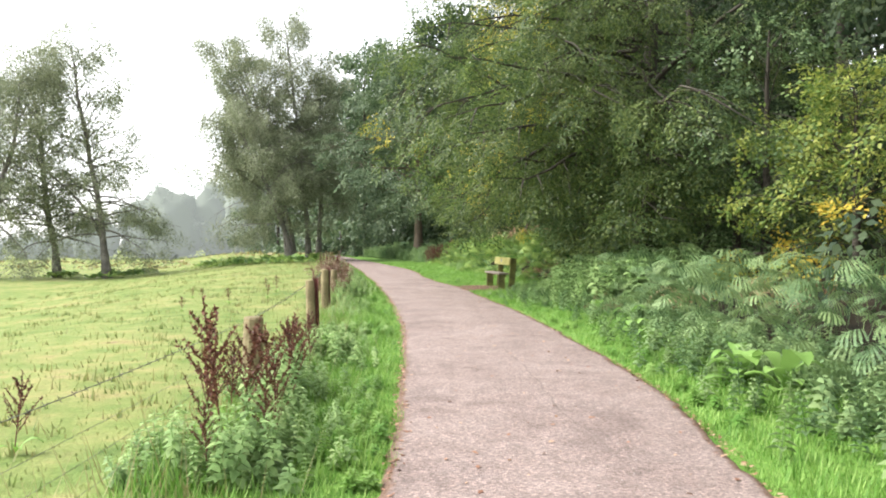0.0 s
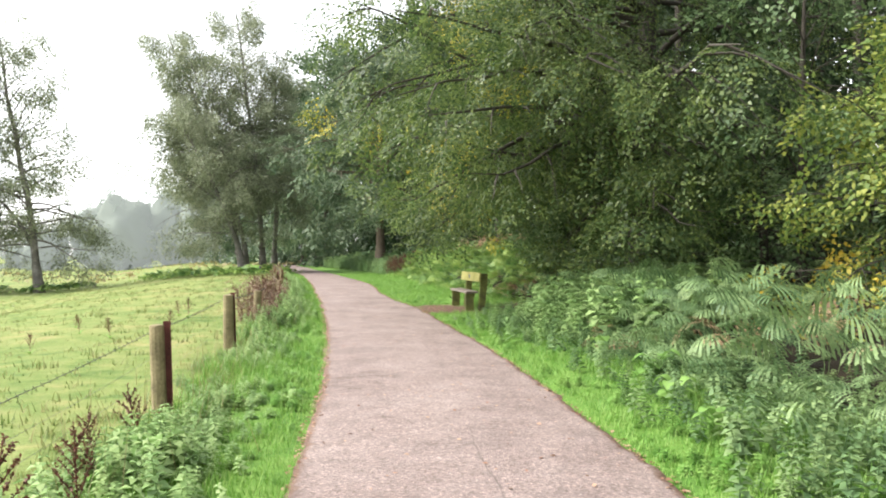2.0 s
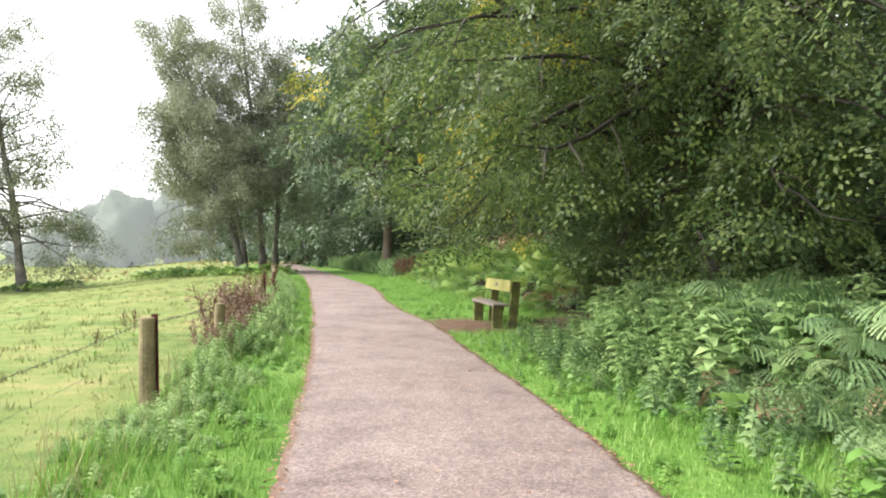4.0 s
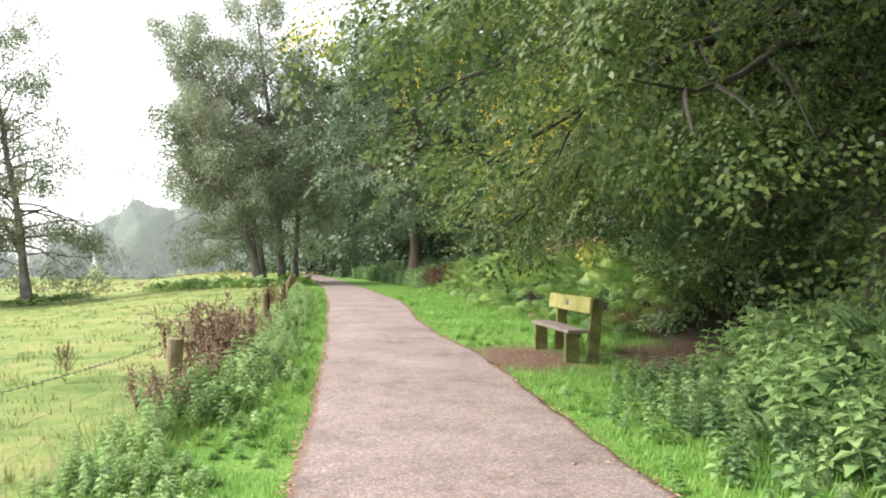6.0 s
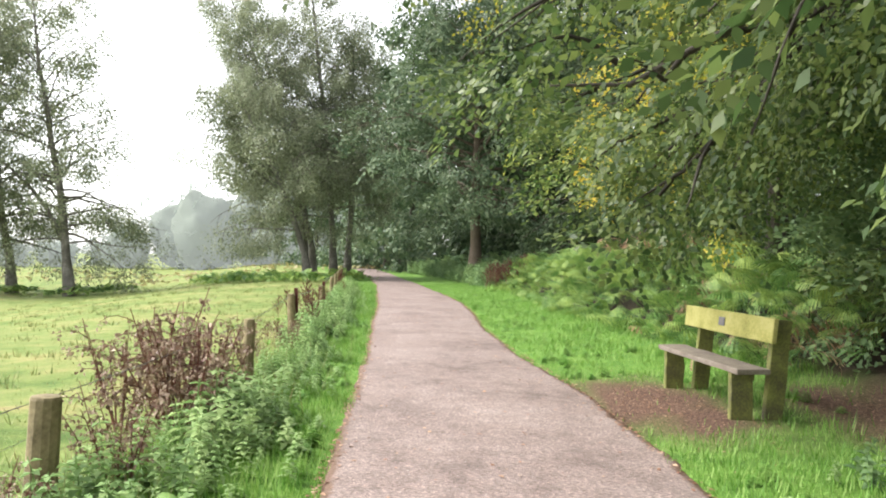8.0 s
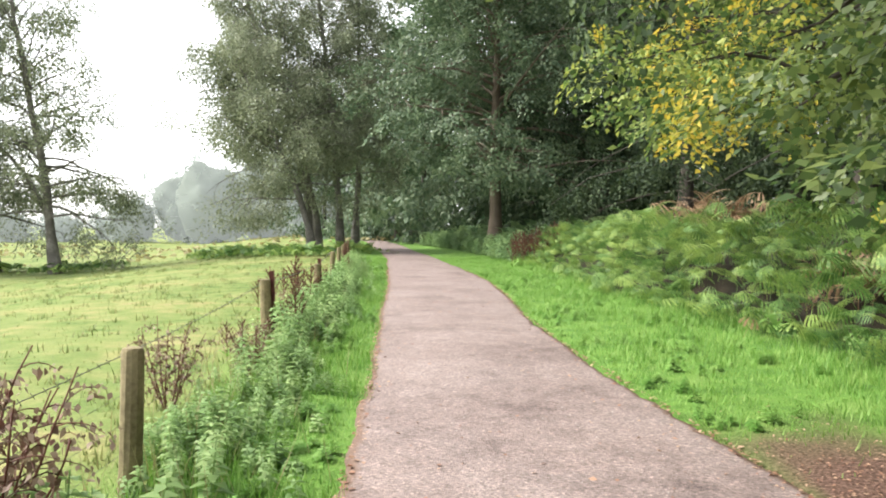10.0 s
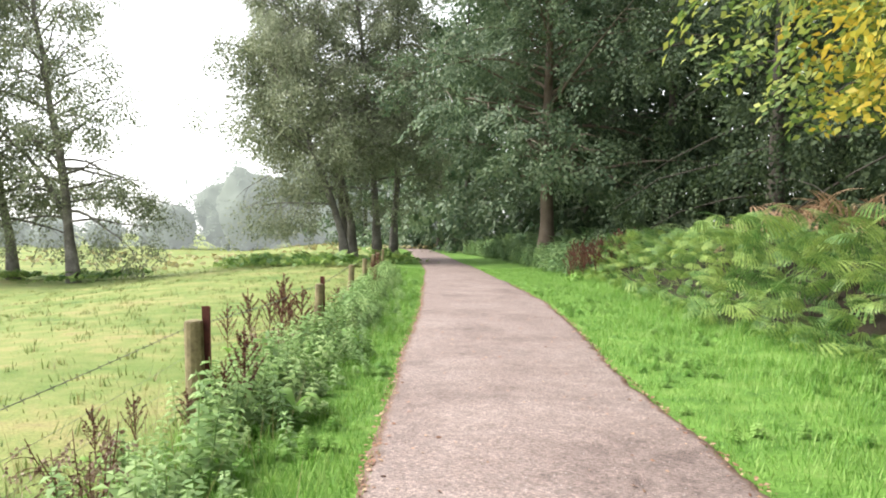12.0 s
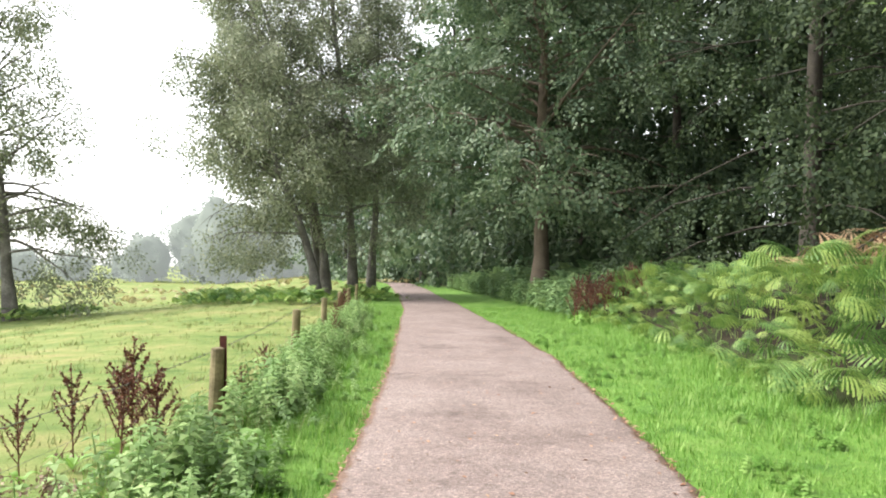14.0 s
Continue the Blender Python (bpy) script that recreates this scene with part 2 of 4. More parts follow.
# Haze painted into the far wood: even pale colour plus a faint glow.
M_FAR = leaf_mat("far_leaves_haze_glow", G((0.100, 0.130, 0.100), (0.125, 0.155, 0.120), (0.150, 0.175, 0.140)), 0.4, rough=0.9, patch=0.05, haze_glow=0.15)
M_DOCK = leaf_mat("dry_dock_seeds", G((0.036, 0.012, 0.009), (0.095, 0.032, 0.022), (0.19, 0.075, 0.047)), 0.15)
M_DOCK_LEAF = leaf_mat("broad_green_leaves", G((0.090, 0.190, 0.040), (0.150, 0.290, 0.065), (0.240, 0.380, 0.100)), 0.35)
M_MAROON = leaf_mat("curled_maroon_leaves", G((0.060, 0.022, 0.018), (0.150, 0.070, 0.050), (0.290, 0.180, 0.130)), 0.2)
M_THISTLE = leaf_mat("withered_thistle", G((0.100, 0.055, 0.038), (0.220, 0.145, 0.100), (0.420, 0.320, 0.240)), 0.2)
M_LEAF_FALL = leaf_mat("fallen_leaves", G((0.140, 0.060, 0.036), (0.290, 0.150, 0.095), (0.420, 0.280, 0.190)), 0.15)


# ---- mesh helpers ----
def flat_mesh(name, v, f, material, smooth=False):
    """A mesh from arrays: v (n, 3), f (m, corners)."""
    v, f = np.asarray(v, np.float32), np.asarray(f, np.int32)
    me = bpy.data.meshes.new(name)
    me.vertices.add(len(v))
    me.vertices.foreach_set("co", v.ravel())
    me.loops.add(f.size)
    me.loops.foreach_set("vertex_index", f.ravel())
    me.polygons.add(len(f))
    me.polygons.foreach_set("loop_start", np.arange(len(f), dtype=np.int32) * f.shape[1])
    if smooth:
        me.polygons.foreach_set("use_smooth", np.ones(len(f), bool))
    me.materials.append(material)
    me.update(calc_edges=True)
    return me


def toned(me, n, seed):
    """Gives each of the n plants in a mesh a tone of its own."""
    tone = np.repeat((0.75 * np.random.default_rng(seed).random(n)).astype(np.float32), len(me.vertices) // n)
    me.attributes.new("tone", "FLOAT", "POINT").data.foreach_set("value", tone)
    return me


def part(name, me, parent=None, label=""):
    ob = new(name, me)
    if parent:
        ob.parent = parent
    return tagged(ob, label)


def bm_part(name, bm, material, parent=None, label=""):
    me = bpy.data.meshes.new(name)
    bmesh.ops.recalc_face_normals(bm, faces=bm.faces)
    bm.to_mesh(me)
    bm.free()
    me.materials.append(material)
    return part(name, me, parent, label)


def thing(name, at, label, category, group="", kind=""):
    ob = new(name)
    ob.empty_display_size = 0.2
    ob.location = at
    return tagged(ob, label, category, group, kind)


def unit(a):
    return a / np.maximum(np.linalg.norm(a, axis=-1, keepdims=True), 1e-9)


def basis(forward, up):
    """Rotations (n, 3, 3) whose columns are side, forward, up."""
    f = unit(np.asarray(forward, float))
    s = unit(np.cross(f, up))
    return np.stack([s, f, np.cross(s, f)], axis=-1)


def spread(tv, tf, at, rot, size):
    """Copies of a small template at many places, as one pair of arrays."""
    at, size = np.asarray(at, float), np.asarray(size, float)
    if size.ndim == 1:
        size = np.repeat(size[:, None], 3, 1)
    v = np.einsum("nij,nmj->nmi", rot, tv[None] * size[:, None, :]) + at[:, None, :]
    f = tf[None] + (np.arange(len(at)) * len(tv))[:, None, None]
    return v.reshape(-1, 3), f.reshape(-1, tf.shape[1])


def join(pieces):
    vs, fs, k = [], [], 0
    for v, f in pieces:
        vs.append(v)
        fs.append(np.asarray(f) + k)
        k += len(v)
    return np.concatenate(vs), np.concatenate(fs)


def tube(points, radii, sides=6):
    p = np.asarray(points, float)
    d = unit(np.gradient(p, axis=0))
    ref = np.array([1.0, 0, 0]) if abs(d[0][2]) > 0.8 else np.array([0, 0, 1.0])
    s = unit(np.cross(d, ref))
    u = np.cross(s, d)
    a = np.linspace(0, 2 * math.pi, sides, endpoint=False)
    r = np.asarray(radii, float)[:, None, None]
    v = p[:, None] + r * (np.cos(a)[None, :, None] * s[:, None] + np.sin(a)[None, :, None] * u[:, None])
    n = len(p)
    i, j = np.meshgrid(np.arange(n - 1), np.arange(sides), indexing="ij")
    q = np.stack([i * sides + j, i * sides + (j + 1) % sides, (i + 1) * sides + (j + 1) % sides, (i + 1) * sides + j], -1)
    return v.reshape(-1, 3), q.reshape(-1, 4)


LEAF_V = np.array([(0, 0, 0), (0.3, 0.42, 0.07), (0, 1, -0.03), (-0.3, 0.42, 0.07)], float)
LEAF_F = np.array([(0, 1, 2, 3)])
BLADE_V = np.array([(-0.5, 0, 0), (0.5, 0, 0), (0.36, 0.16, 0.55), (-0.36, 0.16, 0.55), (0.05, 0.5, 1), (-0.05, 0.5, 1)], float)
BLADE_F = np.array([(0, 1, 2, 3), (3, 2, 4, 5)])



def spray(seed, sides, per, main, leaf, droop=0.22, loose=0.3):
    """A leafy twig, 1 long: a midrib with side shoots, leaves set alternately along each."""
    r = np.random.default_rng(seed)
    pts, dirs, ups = [], [], []

    def strand(p0, d0, length, m, start):
        cross = unit(np.cross(d0, (0, 0, 1)))
        for j in range(m):
            u = start + (1 - start) * (j + 0.7) / m
            sg = 1 if j % 2 else -1
            pts.append(p0 + d0 * length * u + np.array([0, 0, -droop * length * u * u]) + r.normal(0, 0.012, 3))
            dirs.append(unit(d0 * (0.6 + u) + cross * sg * 0.9 + r.normal(0, loose, 3) + np.array([0, 0, -0.2])))
            ups.append(unit(np.array([0, 0, 1.0]) + r.normal(0, loose, 3)))

    ahead = np.array([0, 1.0, 0])
    strand(np.zeros(3), ahead, 1.0, main, 0.3)
    for i in range(sides):
        u = 0.08 + 0.78 * i / sides
        a = (1 if i % 2 else -1) * r.uniform(0.6, 1.0)
        d = unit(np.array([math.sin(a), math.cos(a), r.normal(0, 0.16)]))
        strand(ahead * u - np.array([0, 0, droop * u * u]), d, 0.62 * (1 - 0.7 * u) * r.uniform(0.8, 1.2), per, 0.1)
    return spread(LEAF_V, LEAF_F, np.array(pts), basis(np.array(dirs), np.array(ups)), leaf * r.uniform(0.7, 1.2, len(pts)))


SPRAY_FINE = [spray(i, 8, 6, 9, 0.095, 0.28) for i in range(4)]
SPRAY_MID = [spray(10 + i, 6, 4, 5, 0.16, 0.35) for i in range(4)]
SPRAY_COARSE = [spray(20 + i, 5, 3, 3, 0.24, 0.35) for i in range(3)]
TRESS = [spray(30 + i, 5, 4, 7, 0.12, 0.1, 0.5) for i in range(4)]

# ---- plan ----
LEFT_Y = [-40, 0, 3.9, 5.4, 8.5, 12, 15.5, 20, 25.7, 31.4, 38.2, 46, 53, 64, 80, 95, 115, 140]
LEFT_X = [-0.6, -0.3, -0.3, -0.34, -0.48, -0.66, -0.99, -1.54, -2.26, -3.15, -4.13, -5.45, -6.6, -8.8, -12.3, -15.6, -21.5, -32]
RIGHT_Y = [-40, 0, 3.9, 6.9, 10.6, 13.3, 16.6, 21, 24, 28, 31.9, 35.4, 40, 46, 49, 58, 62, 80, 95, 115, 140]
RIGHT_X = [1.6, 1.7, 1.75, 2.0, 1.8, 1.64, 1.32, 0.78, 0.44, -0.33, -0.85, -1.12, -1.7, -2.8, -3.45, -5.2, -6.2, -9.8, -13.1, -18.8, -29]
FERN_Y = [-40, 0, 5, 7, 11, 15, 18, 20.5, 24.5, 26, 30, 35, 40, 45, 52, 64, 90, 140]
FERN_X = [3.1, 3.1, 3.05, 3.05, 3.2, 3.15, 2.2, 2.6, 3.3, 2.4, 1.9, 0.9, 0.5, -0.2, -1.6, -3.9, -10.5, -27]


def smooth_line(ys, xs):
    gy = np.arange(-40, 140, 0.5)
    gx = np.interp(gy, ys, xs)
    k = np.array([1, 2, 3, 2, 1]) / 9
    gx[2:-2] = np.convolve(gx, k, "valid")
    return lambda y: np.interp(y, gy, gx)


left_x, right_x, fern_x = smooth_line(LEFT_Y, LEFT_X), smooth_line(RIGHT_Y, RIGHT_X), smooth_line(FERN_Y, FERN_X)


def fence_x(y):
    return np.interp(y, [-40, 6.3, 10.3, 15, 19.2, 23, 28.2, 33.1, 37.6, 46, 64, 140], [-1.7, -1.58, -1.77, -2.31, -2.76, -2.97, -3.95, -4.62, -5.4, -7.0, -10.6, -34])


def smoothstep(t):
    t = np.clip(t, 0, 1)
    return t * t * (3 - 2 * t)


def wave(x, y):
    return np.sin(x * 1.7 + 0.6 * y) * np.sin(y * 1.3 - 0.5 * x) + 0.5 * np.sin(x * 3.9 - y * 2.1) * np.sin(y * 3.3 + x)


def ground_z(x, y):
    x, y = np.asarray(x, float), np.asarray(y, float)
    d = fence_x(y) - x
    e = x - right_x(y)
    z = -1.3 * smoothstep((d - 1.5) / 16) + 1.3 * smoothstep((e - 1.2) / 9)
    z = z + np.interp(y, [24, 28, 38, 45, 49], [0, 0.35, 0.5, 0.4, 0]) * smoothstep((x - fern_x(y) - 0.1) / 1.3)
    off = np.maximum(np.maximum(left_x(y) - x, e), 0)
    z = z + 0.02 * wave(x, y) * smoothstep(off / 0.8) + 0.05 * smoothstep((d - 3) / 4) * wave(x * 0.4, y * 0.4)
    return z - 0.03 * (1 - smoothstep(off / 0.15))


# ---- ground and path ----
def axis(*spans):
    return np.unique(np.concatenate([np.arange(a, b, s) for a, b, s in spans]))


gx = axis((-900, -120, 60), (-120, -30, 3), (-30, -8, 0.6), (-8, 8, 0.32), (8, 30, 0.8), (30, 120, 4), (120, 901, 60))
gy = axis((-300, -20, 20), (-20, 0, 1), (0, 50, 0.4), (50, 100, 1.0), (100, 160, 3), (160, 1201, 40))
XX, YY = np.meshgrid(gx, gy, indexing="ij")
ZZ = ground_z(XX, YY)
ni, nj = XX.shape
I, J = np.meshgrid(np.arange(ni - 1), np.arange(nj - 1), indexing="ij")
quads = np.stack([I * nj + J, (I + 1) * nj + J, (I + 1) * nj + J + 1, I * nj + J + 1], -1).reshape(-1, 4)
me = flat_mesh("ground", np.stack([XX, YY, ZZ], -1).reshape(-1, 3), quads, M_GROUND, True)
zone = np.zeros((ni * nj, 4), np.float32)
xs, ys = XX.ravel(), YY.ravel()
zone[:, 0] = smoothstep((fence_x(ys) + 0.3 - xs) / 0.7 + 0.25 * wave(xs, ys))
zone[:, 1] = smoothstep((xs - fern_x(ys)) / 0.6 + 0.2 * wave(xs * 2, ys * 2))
bu, bv = (xs - 1.6) * -0.153 + (ys - 22.4) * 0.988, (xs - 1.6) * 0.988 + (ys - 22.4) * 0.153
bare = np.exp(-(((bu - 0.9) / 1.5) ** 4) - (((bv + 0.35) / 0.75) ** 4)) + np.exp(-(((bu + 0.3) / 2.0) ** 4) - (((bv - 1.6) / 0.8) ** 4))
zone[:, 2] = np.clip(bare * 1.2 + 0.25 * wave(xs * 3, ys * 3) * (bare > 0.05), 0, 1)
zone[:, 3] = 1
me.color_attributes.new("zone", "FLOAT_COLOR", "POINT").data.foreach_set("color", zone.ravel())
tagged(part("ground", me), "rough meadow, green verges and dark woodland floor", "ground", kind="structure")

py = np.concatenate([np.arange(-40, 0, 1.0), np.arange(0, 50, 0.12), np.arange(50, 140, 0.6)])
rng = np.random.default_rng(5)


def ragged(n, amp):
    a = rng.normal(0, 1, n)
    b = np.convolve(rng.normal(0, 1, n + 12), np.ones(13) / 4, "valid")
    return amp * (0.45 * a + b)


pl, pr = left_x(py) + ragged(len(py), 0.018), right_x(py) + ragged(len(py), 0.025)
cols = np.array([0, 0.015, 0.04, 0.2, 0.4, 0.6, 0.8, 0.96, 0.985, 1])
lift = np.array([-0.03, 0.002, 0.008, 0.02, 0.03, 0.03, 0.02, 0.008, 0.002, -0.03])
PXs = pl[:, None] + (pr - pl)[:, None] * cols[None]
PZs = np.repeat(lift[None], len(py), 0) + 0.004 * wave(PXs * 1.5, py[:, None] * 1.1)
V = np.stack([PXs, np.repeat(py[:, None], 10, 1), PZs], -1).reshape(-1, 3)
I, J = np.meshgrid(np.arange(len(py) - 1), np.arange(9), indexing="ij")
Q = np.stack([I * 10 + J, I * 10 + J + 1, (I + 1) * 10 + J + 1, (I + 1) * 10 + J], -1).reshape(-1, 4)
me = flat_mesh("path", V, Q, M_PATH, True)
dirt = np.zeros((len(V), 4), np.float32)
dirt[:, 0] = np.tile([1, 1, 0.6, 0, 0, 0, 0, 0.6, 1, 1], len(py))
dirt[:, 3] = 1
me.color_attributes.new("dirt", "FLOAT_COLOR", "POINT").data.foreach_set("color", dirt.ravel())
tagged(part("path", me), "pinkish grey worn tarmac footpath with ragged edges", "path", kind="structure")


# ---- trees ----
def bend(rng, start, direction, length, n, droop, wobble):
    """Points of a branch that starts along a direction and sags."""
    pts, d, p = [np.array(start)], unit(np.array(direction, float)), np.array(start, float)
    for _ in range(n - 1):
        d = unit(d + np.array([0, 0, -droop / n]) + rng.normal(0, wobble, 3))
        p = p + d * length / (n - 1)
        pts.append(p)
    return np.array(pts)


def along(pts, f):
    k = f * (len(pts) - 1)
    i = min(int(k), len(pts) - 2)
    return pts[i] + (pts[i + 1] - pts[i]) * (k - i), unit(pts[i + 1] - pts[i])


def tree(name, label, at, height, radius, bark, leaves, seed, limbs=22, low=0.15, reach=None, rise=25, droop=0.5,
         twigs=9, twig=0.4, flat=0.75, hang=0.0, lean=(0, 0), accent=None, accent_share=0.0, group="", sides=8, bias=None, floor=None, boughs=(), split=True, low_accent=0.0, sprays=SPRAY_MID, spray_size=(0.5, 0.9), per_spray=3, crook=0.07, turn_to=None, inner=0.22, sway=0.024):
    """A tree: trunk, limbs and a crown of leafy sprays along the twigs."""
    r = np.random.default_rng(seed)
    at = np.array([at[0], at[1], float(ground_z(at[0], at[1])) - 0.05])
    root = thing(name, at, label, "tree", group)
    reach = reach or (lambda f: 0.32 * height * (1 - 0.75 * f))
    n = 9
    t = np.linspace(0, 1, n)
    trunk = np.stack([lean[0] * t ** 1.4, lean[1] * t ** 1.4, height * t], 1)
    trunk[1:, :2] += np.cumsum(r.normal(0, sway * height / n, (n - 1, 2)), 0)
    rad = radius * (1 - t) ** 0.8 + 0.02
    rad[0] *= 1.5
    tv, tf = tube(trunk, rad, sides + 2)

    rise_by = [0.0]

    def lifted(line):
        if floor:
            zf = floor(line[:, 0] + at[0], line[:, 1] + at[1]) - at[2] + rise_by[0]
            line[:, 2] = np.where(line[:, 2] < zf, zf + 0.25 * (line[:, 2] - zf), line[:, 2])
        return line

    tubes, pos, fwd, up = [], [], [], []
    for i in range(limbs + len(boughs)):
        own = []
        rise_by[0] = abs(r.normal(0, 0.55)) if i < limbs else 0.0
        f = low + (0.97 - low) * ((i + r.uniform(-0.3, 0.3)) / limbs)
        f = min(max(f, low), 0.97)
        base, _ = along(trunk, f)
        a = i * 2.39996 + r.uniform(-0.4, 0.4)
        if bias and r.random() < bias[1]:
            a = bias[0] + r.normal(0, 0.7)
        L = reach(f) * r.uniform(0.75, 1.15)
        e = radians(rise + 45 * f + r.uniform(-12, 12))
        if i >= limbs:
            hb, ab, L, eb = boughs[i - limbs][:4]
            f, a, e = hb / height, radians(ab), radians(eb)
            base, _ = along(trunk, f)
        limb = bend(r, base, (math.cos(a) * math.cos(e), math.sin(a) * math.cos(e), math.sin(e)), L, 8, droop, crook)
        limb = lifted(limb)
        r0 = max(0.012, (0.4 if split else 0.15) * radius * (1 - f) ** 0.6 * min(1, L / 4))
        if i >= limbs and len(boughs[i - limbs]) > 4:
            r0 = boughs[i - limbs][4]
        own.append(tube(limb, np.linspace(r0, 0.008, 8), 5) if split else tube(limb[::2], np.linspace(r0, 0.012, 4), 4))
        for j in range(twigs):
            g = inner + (1 - inner) * (j + r.random()) / twigs
            p, d = along(limb, min(g, 0.999))
            side = unit(np.cross(d, (0, 0, 1))) * (1 if j % 2 else -1)
            dd = unit(0.75 * d + side * r.uniform(0.5, 1.2) + np.array([0, 0, r.uniform(-0.25, 0.3) - hang]))
            tl = twig * L * (1.15 - 0.6 * g) * r.uniform(0.6, 1.2) + 0.15
            tw = lifted(bend(r, p, dd, tl, 5, droop * 0.8 + hang * 2, 0.09))
            if split and (j % 2 == 0 or L < 3):
                own.append(tube(tw, np.linspace(max(0.006, r0 * 0.3), 0.003, 5), 3))
            for b in range(per_spray):
                q, td = along(tw, min(0.999, (b + r.uniform(0.3, 1.0)) / per_spray))
                s = unit(np.cross(td, (0, 0, 1)) + 1e-6) * (1 if b % 2 else -1)
                pos.append(q)
                fwd.append(unit(td + s * r.uniform(0.1, 1.0) + r.normal(0, 0.25, 3) + np.array([0, 0, -0.1 - hang])))
                up.append(unit(np.array([0, 0, 1.0]) * flat + r.normal(0, 0.3 + 0.5 * (1 - flat), 3)))
        if split:
            lv, lf = join(own)
            part("limb", flat_mesh("limb", lv, lf, bark, True), root)
        else:
            tubes += own
    tv, tf = join([(tv, tf)] + tubes)
    part("trunk", flat_mesh("trunk", tv, tf, bark, True), root)
    pos, fwd, up = np.array(pos), np.array(fwd), np.array(up)
    size = r.uniform(*spray_size, len(pos))
    rot = basis(fwd, up)

    def foliage(at_, rot_, size_):
        k = len(sprays)
        return join([spread(*sprays[j], at_[j::k], rot_[j::k], size_[j::k]) for j in range(k) if len(at_[j::k])])

    if accent:
        patch = np.sin(pos[:, 0] * 1.1 + seed) + np.sin(pos[:, 1] * 0.9 + 2 * seed) + np.sin(pos[:, 2] * 1.7) + r.normal(0, 0.5, len(pos)) - low_accent * pos[:, 2]
        out = np.linalg.norm(pos[:, :2], axis=1)
        tip = 0.35 * out if turn_to is None else 0.45 * (pos @ np.array(turn_to))
        pick = patch + tip > np.quantile(patch + tip, 1 - accent_share)
        v, f = foliage(pos[pick], rot[pick], size[pick])
        part("turning_leaves", flat_mesh("turning_leaves", v, f, accent), root, "leaves turning yellow")
        pos, rot, size = pos[~pick], rot[~pick], size[~pick]
    v, f = foliage(pos, rot, size)
    part("crown", flat_mesh("crown", v, f, leaves), root)
    return root


# the big beech that overhangs the path beside the bench
def dome(width, belly=0.35, top=1.02):
    """Reach of the limbs by height for a round crown."""
    return lambda f: width * max(0.08, 1 - (abs(f - belly) / (top - belly if f > belly else 1.1)) ** 2) ** 0.5


tree("beech_tree", "large green beech with low layered boughs overhanging the path", (5.6, 21.3), 13, 0.3, M_BARK, M_BEECH, 11,
     limbs=38, low=0.2, reach=dome(7.6, 0.25), rise=4, droop=0.5, twigs=12, twig=0.28, flat=0.75, hang=0.2, crook=0.13,
     lean=(0.5, 0.6), accent=M_BEECH_YELLOW, accent_share=0.035, turn_to=(-1.0, 0.35, 0.25), bias=(math.pi, 0.3), sprays=SPRAY_FINE, spray_size=(0.55, 1.0), per_spray=4,
     floor=lambda x, y: np.interp(x, [-3, -1, 0.3, 1.2, 2.5, 4.5, 7], [3.6, 3.1, 2.5, 2.0, 1.7, 1.5, 1.4]) + 0.3 * np.sin(2.1 * x + 1.3 * y) + 0.7 * smoothstep((19 - y) / 4),
     boughs=[(1.3, 178, 6.0, 66, 0.2), (2.2, 215, 6.0, 62, 0.13), (2.4, 100, 6.0, 60, 0.12), (3.2, 118, 6.2, 2), (3.6, 130, 6.6, 4), (4.4, 136, 6.8, 4), (3.8, 150, 6.6, 2), (3.2, 160, 5.8, 6), (4.6, 165, 7.2, 4), (4.0, 178, 6.6, 8), (5.0, 150, 7.2, 6),
             (4.2, 195, 7.2, 8), (4.4, 212, 7.4, 8), (3.8, 228, 7.0, 8), (3.6, 245, 5.2, 6), (5.6, 185, 7.0, 6), (5.4, 205, 7.2, 6), (2.8, 105, 5.4, 2), (2.6, 135, 4.6, 2), (5.2, 125, 6.8, 6), (6.4, 140, 7.0, 6), (7.2, 115, 6.5, 8), (6.6, 165, 6.6, 6), (5.0, 250, 5.4, 6),
             (7.5, 100, 6.5, 10), (8.2, 140, 6.8, 8), (8.8, 75, 6.0, 10), (9.4, 120, 6.0, 10), (7.8, 160, 7.0, 8), (6.2, 85, 6.0, 6), (4.8, 95, 5.6, 4), (9.0, 150, 6.2, 8), (3.4, 236, 6.0, 8), (3.8, 252, 5.6, 10), (4.2, 240, 6.4, 12), (3.0, 222, 6.0, 8), (2.6, 240, 4.6, 6), (3.2, 262, 4.8, 8), (2.8, 205, 5.0, 6), (4.6, 228, 6.2, 10), (6.6, 240, 6.0, 8), (7.6, 225, 6.2, 8), (8.4, 250, 5.2, 10), (7.2, 262, 5.4, 8)])
tree("hazel_bush", "tall shrub with yellow-green leaves at the wood's edge", (7.6, 14.0), 3.1, 0.07, M_BARK, M_LIME, 21,
     limbs=30, low=0.06, reach=dome(2.2, 0.5), rise=22, droop=0.6, twigs=8, twig=0.35, flat=0.6, hang=0.1, crook=0.12, accent=M_YELLOW, accent_share=0.1, low_accent=1.2,
     sprays=SPRAY_MID, spray_size=(0.45, 0.75), per_spray=2)
